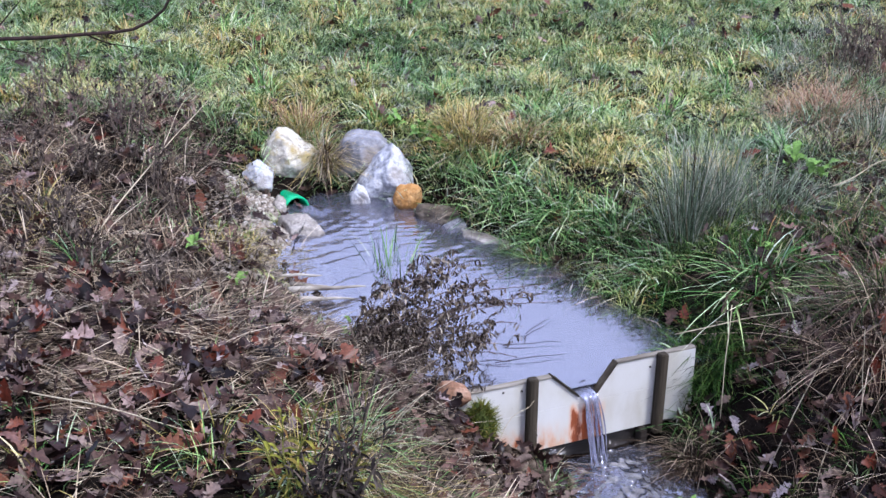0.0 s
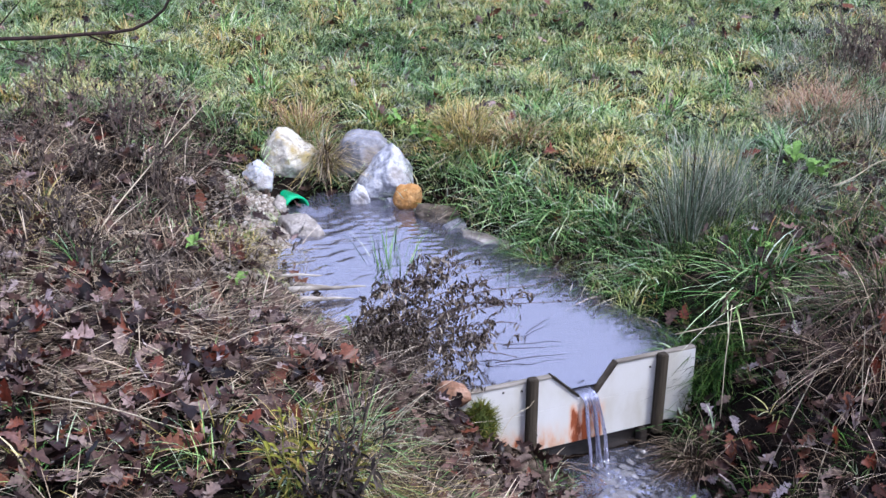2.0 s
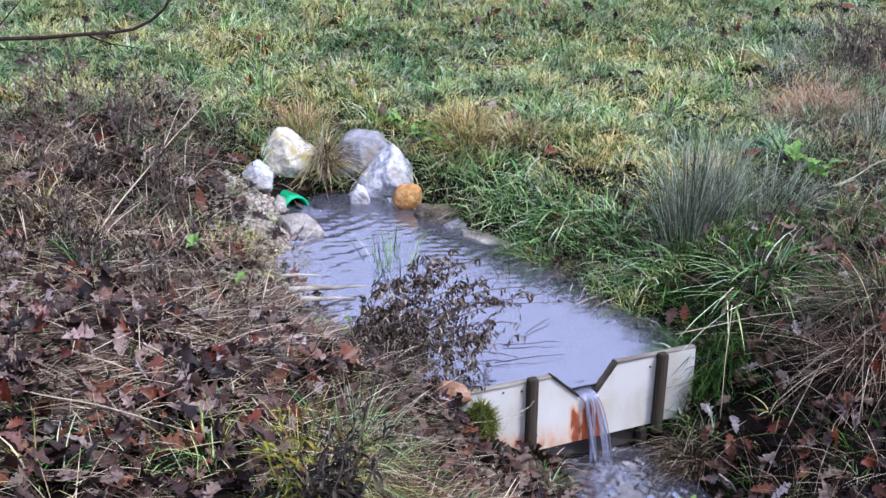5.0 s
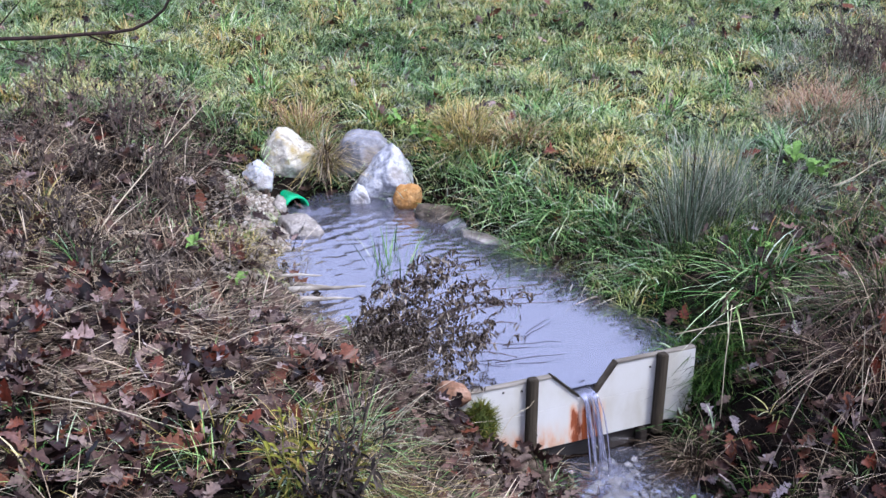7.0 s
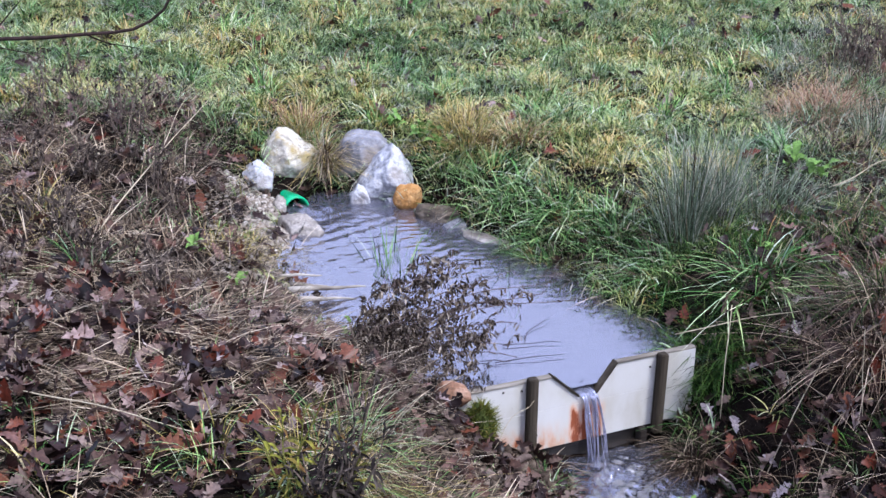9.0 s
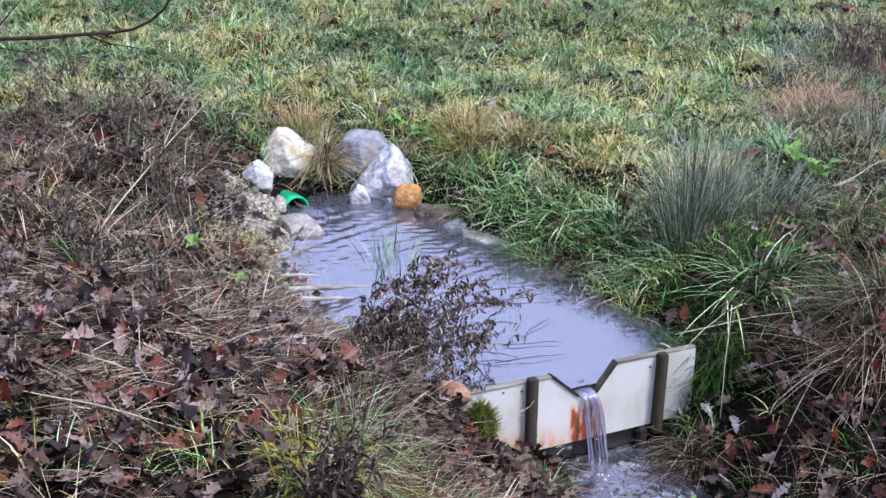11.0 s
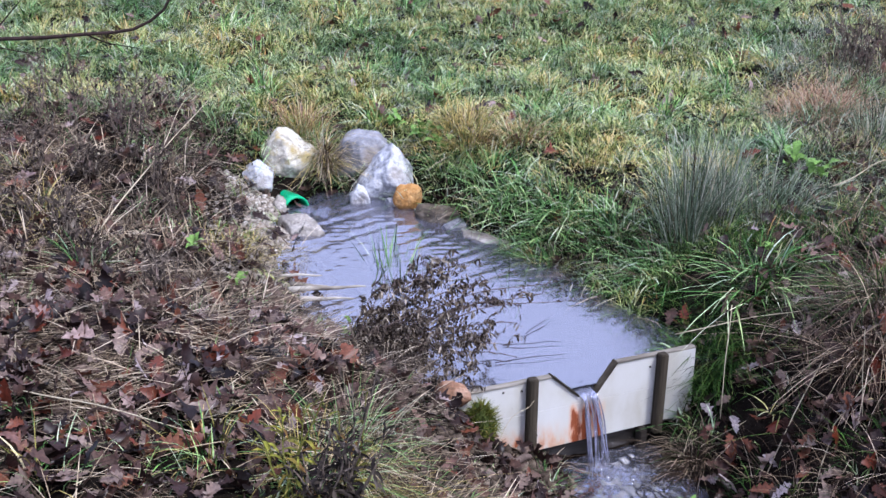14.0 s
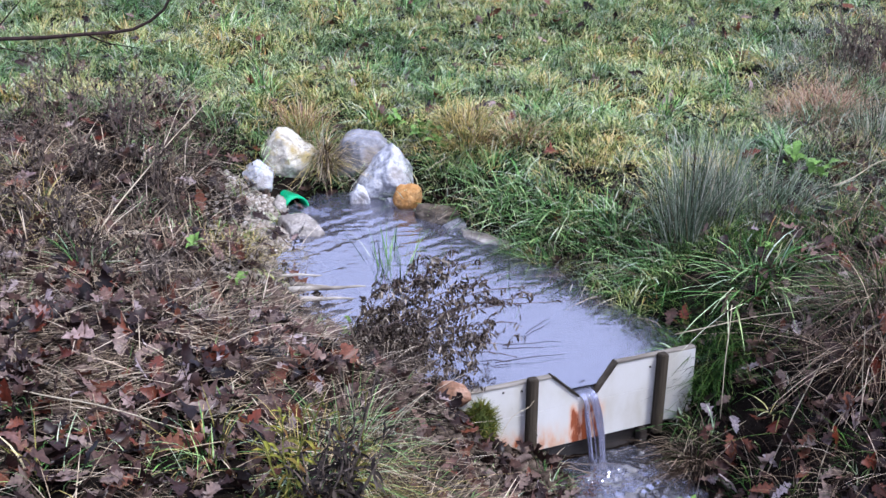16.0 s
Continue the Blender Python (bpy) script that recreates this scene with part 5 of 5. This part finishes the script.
def twig():
    """A bare twig that reaches into view high up, with side shoots."""
    t = tagged(new("hanging_twig"), "bare dark twig reaching in over the bank", "twig")
    def bow(name, pts, r0, r1):
        bm = bmesh.new()
        tube(bm, pts, r0, r1, 8)
        part(name, bm, M_TWIG, t, smooth=True)
    main = [(-1.95, 4.5, 1.66), (-1.75, 4.5, 1.625), (-1.536, 4.5, 1.617), (-1.38, 4.5, 1.622), (-1.24, 4.5, 1.634), (-1.14, 4.5, 1.640), (-1.07, 4.5, 1.652), (-1.01, 4.5, 1.68), (-0.96, 4.5, 1.72), (-0.93, 4.5, 1.77), (-0.9, 4.5, 1.84)]
    bow("main_shoot", main, 0.0082, 0.004)
    bow("side_shoot", bent(main[4], (-1.06, 4.52, 1.578), -0.008, 6, 0.002, 3), 0.0028, 0.0014)
    bow("side_shoot", bent(main[4], (-1.23, 4.48, 1.69), 0.0, 4, 0.002, 4), 0.002, 0.001)
    bow("side_shoot", bent((-1.62, 4.5, 1.61), (-1.40, 4.5, 1.568), -0.012, 6, 0.003, 5), 0.0032, 0.0014)
    bow("side_shoot", bent((-1.6, 4.52, 1.60), (-1.44, 4.5, 1.76), 0.0, 6, 0.003, 6), 0.0032, 0.0014)


twig()
stem("straw_stem", (-1.64, 5.36, 0.385), (-1.48, 6.55, 0.477), 0.0042, 0.003, M_PALESTEM, "long pale dry stem leaning across the weeds", 1, sag=0.0, wob=0.006)
stem("straw_stem", (-1.48, 6.55, 0.477), (-1.23, 7.00, 0.685), 0.003, 0.0014, M_PALESTEM, "upper end of the long pale forked stem", 2, sag=0.01, wob=0.004)
stem("straw_stem", (-1.48, 6.55, 0.477), (-1.39, 6.90, 0.677), 0.0028, 0.0012, M_PALESTEM, "pale dry forked stem", 3, sag=0.01, wob=0.004)
stem("straw_stem", (-1.47, 3.93, 0.453), (-1.62, 4.55, 0.581), 0.0022, 0.0012, M_PALESTEM, "upright pale straw in the litter", 4, sag=0.0, wob=0.004)
stem("straw_stem", (-1.45, 3.97, 0.526), (-0.81, 3.76, 0.484), 0.0026, 0.0016, M_PALESTEM, "pale straw lying on the leaves", 5, sag=0.01, wob=0.004)
stem("straw_stem", (1.00, 5.08, 0.171), (1.52, 5.02, 0.314), 0.0024, 0.0012, M_PALESTEM, "long pale straw bowed across the bank", 6, sag=0.01, wob=0.004)
stem("straw_stem", (1.20, 4.95, 0.374), (1.16, 4.80, -0.084), 0.0022, 0.0012, M_PALESTEM, "pale straw hanging down the bank", 7, sag=0.0, wob=0.004)
stem("straw_stem", (1.54, 4.75, 0.217), (1.30, 4.53, -0.194), 0.0026, 0.0016, M_PALESTEM, "long pale straw drooping to the brook", 8, sag=0.02, wob=0.004)
stem("straw_stem", (1.67, 4.50, 0.289), (1.52, 4.45, 0.098), 0.0026, 0.0022, M_PALESTEM, "long pale straw drooping to the brook", 9, sag=0.01, wob=0.004)
stem("straw_stem", (1.52, 4.45, 0.098), (1.41, 4.24, -0.077), 0.0022, 0.0014, M_PALESTEM, "lower end of a drooping pale straw", 14, sag=0.0, wob=0.004)
stem("straw_stem", (1.69, 4.80, 0.124), (1.11, 4.88, -0.262), 0.0022, 0.0012, M_PALESTEM, "long pale straw drooping to the brook", 10, sag=0.02, wob=0.004)
stem("straw_stem", (1.68, 4.75, 0.085), (1.40, 4.56, -0.073), 0.0018, 0.001, M_PALESTEM, "long pale straw drooping to the brook", 15, sag=0.01, wob=0.004)
stem("straw_stem", (1.61, 4.40, 0.148), (1.57, 4.40, 0.537), 0.0018, 0.001, M_PALESTEM, "upright pale straw on the bank", 11, sag=0.0, wob=0.004)
stem("straw_stem", (1.03, 4.87, -0.315), (1.09, 4.97, -0.207), 0.002, 0.001, M_PALESTEM, "bent straw at the brook", 16, sag=0.0, wob=0.004)
stem("straw_stem", (0.07, 4.53, 0.025), (0.13, 4.27, -0.021), 0.002, 0.0012, M_PALESTEM, "pale straw on the mud beside the weir", 17, sag=0.0, wob=0.004)
stem("straw_stem", foot(0.2, 4.6, 0.03), (0.37, 4.70, 0.06), 0.0015, 0.001, M_PALESTEM, "thin straw against the batten", 12)
stem("straw_stem", foot(1.95, 6.2, 0.1), (2.5, 6.5, 0.5), 0.003, 0.0015, M_PALESTEM, "pale dry stem beside the rushes", 13)
for _i, (_a, _b) in enumerate((((-0.74, 5.73, 0.075), (-0.38, 5.88, 0.025)), ((-0.68, 5.66, 0.06), (-0.43, 5.75, 0.02)), ((-0.74, 5.80, 0.075), (-0.53, 5.83, 0.04)), ((-0.80, 5.87, 0.085), (-0.60, 5.95, 0.05)))):
    stem("driftwood", _a, _b, 0.017 - 0.002 * _i, 0.004, M_DRIFT, "bleached splinter of wood at the waterline", 30 + _i, sag=0.003, cat="driftwood", group="driftwood at the pool", sides=7, wob=0.003)
stem("driftwood", (0.24, 4.62, -0.16), (0.36, 4.67, -0.19), 0.018, 0.014, M_STEM, "dark wet piece of wood at the weir's foot", 41, sag=0.0, cat="driftwood", group="driftwood at the pool", sides=8)


stem("water_twig", (0.23, 5.13, 0.006), (0.55, 5.20, 0.012), 0.0022, 0.001, M_TWIG, "dark thin twig lying in the pool", 50, sag=0.004, cat="twig", group="twigs in the pool", wob=0.003)
stem("water_twig", (0.27, 5.29, 0.006), (0.53, 5.32, 0.012), 0.0022, 0.001, M_TWIG, "dark thin twig lying in the pool", 51, sag=0.004, cat="twig", group="twigs in the pool", wob=0.003)
stem("water_twig", (0.16, 5.14, 0.006), (0.30, 5.13, 0.012), 0.0022, 0.001, M_TWIG, "dark thin twig lying in the pool", 52, sag=0.004, cat="twig", group="twigs in the pool", wob=0.003)
stem("water_twig", (0.38, 5.41, 0.006), (0.51, 5.57, 0.012), 0.0022, 0.001, M_TWIG, "dark thin twig lying in the pool", 53, sag=0.004, cat="twig", group="twigs in the pool", wob=0.003)


# ---- single pale leaves that lie on top of the bank ----
for _i, (_x, _y) in enumerate(((1.24, 4.87), (1.33, 4.56), (1.63, 4.37), (1.47, 5.10), (1.33, 5.04), (1.51, 4.80), (1.15, 4.99), (1.40, 4.58), (1.49, 4.41), (1.57, 4.47), (-0.22, 5.53), (-0.61, 5.77))):
    _v, _f, _n = oak_leaf(80 + _i, 0.095, 0.8)
    _o = mesh_part("fallen_leaf", mesh_from("fallen_leaf", _v, _f, _n), M_PALELEAF if _i % 3 < 2 else M_LEAF1)
    _o.matrix_world = pose(*foot(_x, _y, 0.035), 25 + 9 * (_i % 4), 8 * (_i % 3) - 8, 67 * _i)
    tagged(_o, "pale mauve fallen oak leaf on the dark bank" if _i % 3 < 2 else "brown fallen oak leaf on the dark bank", "leaf", "single fallen leaves")


# ---- green herbs ----
def herb(x, y, n, size, label, seed, rise=0.08):
    r = random.Random(seed)
    root = tagged(new("herb"), label, "herb", "green herbs")
    root.location = foot(x, y)
    for i in range(n):
        L = size * r.uniform(0.6, 1.1)
        v, f = [], []
        for k in range(6):
            t = k / 5
            w = 0.28 * L * math.sin(math.pi * min(1, 0.08 + 0.9 * t)) * (1.15 if k % 2 else 0.85)
            for s in (-1, 0, 1):
                v.append((s * w, t * L, 0.35 * L * math.sin(2.4 * t) + abs(s) * 0.25 * w))
        for k in range(5):
            for s in range(2):
                a = k * 3 + s
                f.append([a, a + 1, a + 4, a + 3])
        me = mesh_from("leaf", np.array(v), np.array(f).ravel(), np.full(len(f), 4))
        o = mesh_part("leaf", me, M_HERB, root)
        o.matrix_basis = pose(r.gauss(0, size * 0.35), r.gauss(0, size * 0.35), r.uniform(0.02, rise), r.uniform(-15, 45), r.uniform(-20, 20), i * 137.5)


for _i, (_x, _y, _n, _s) in enumerate(((-1.17, 5.75, 9, 0.06), (-0.42, 5.42, 8, 0.06), (-0.12, 7.4, 14, 0.09), (-0.3, 7.6, 10, 0.08), (1.92, 6.44, 10, 0.1), (1.85, 6.6, 6, 0.09), (1.02, 4.55, 9, 0.05), (-0.95, 5.55, 7, 0.05), (0.0, 7.25, 10, 0.07), (1.5, 5.6, 7, 0.07))):
    herb(_x, _y, _n, _s, "low green herb among the grass" if _i % 2 else "bright green broad-leaved herb", 60 + _i)


# ---- what moves ----
def motions():
    turn = math.degrees(math.atan2(ALONG[1], ALONG[0]))
    times = [0.5 * k for k in range(33)]
    # the pool's ripples drift across it and bob
    for ob, speed, start_at, z, ph in ((pool_upper, 0.035, -0.28, 0.0, 0.0), (pool_lower, -0.03, 0.24, -0.006, 2.0)):
        rows = []
        for t in times:
            s = start_at + speed * t
            p = WEIR + ALONG * s
            rows.append((t, pose(p[0], p[1], z + 0.0007 * math.sin(2.3 * t + ph), 0, 0, turn)))
        walk(ob, rows)
    # the brook runs off
    rows = []
    for t in times:
        p = WEIR + DOWN * 0.11 * t
        rows.append((t, pose(p[0], p[1], -0.35 + 0.001 * math.sin(3 * t), 0, 0, turn)))
    walk(brook, rows)
    quick = [0.2 * k for k in range(81)]
    for i, ob in enumerate(strands):
        r = random.Random(i)
        a, b, c = r.uniform(0, 6), r.uniform(0, 6), r.uniform(5, 8)
        walk(ob, [(t, pose(0.002 * math.sin(c * t + a), 0, 0.0008 * math.sin(4 * t + b), 3.5 * math.sin(c * t + b), 2.5 * math.sin(0.8 * c * t + a), 0)) for t in quick])
    for lumps, seed, rise, push in ((splash_lumps, 3, 0.003, 0.02), (gush_lumps, 9, 0.004, 0.015)):
        for i, ob in enumerate(lumps):
            r = random.Random(seed * 100 + i)
            x, y, z = ob.location
            rz = math.degrees(ob.rotation_euler.z)
            a, b, c = r.uniform(0, 6), r.uniform(0, 6), r.uniform(4, 8)
            walk(ob, [(t, pose(x + push * math.sin(0.6 * c * t + a), y + 0.6 * push * math.sin(0.5 * c * t + b), z + rise * math.sin(c * t + b), 6 * math.sin(c * t + a), 6 * math.sin(c * t + b), rz + 20 * math.sin(0.7 * c * t))) for t in quick])


motions()
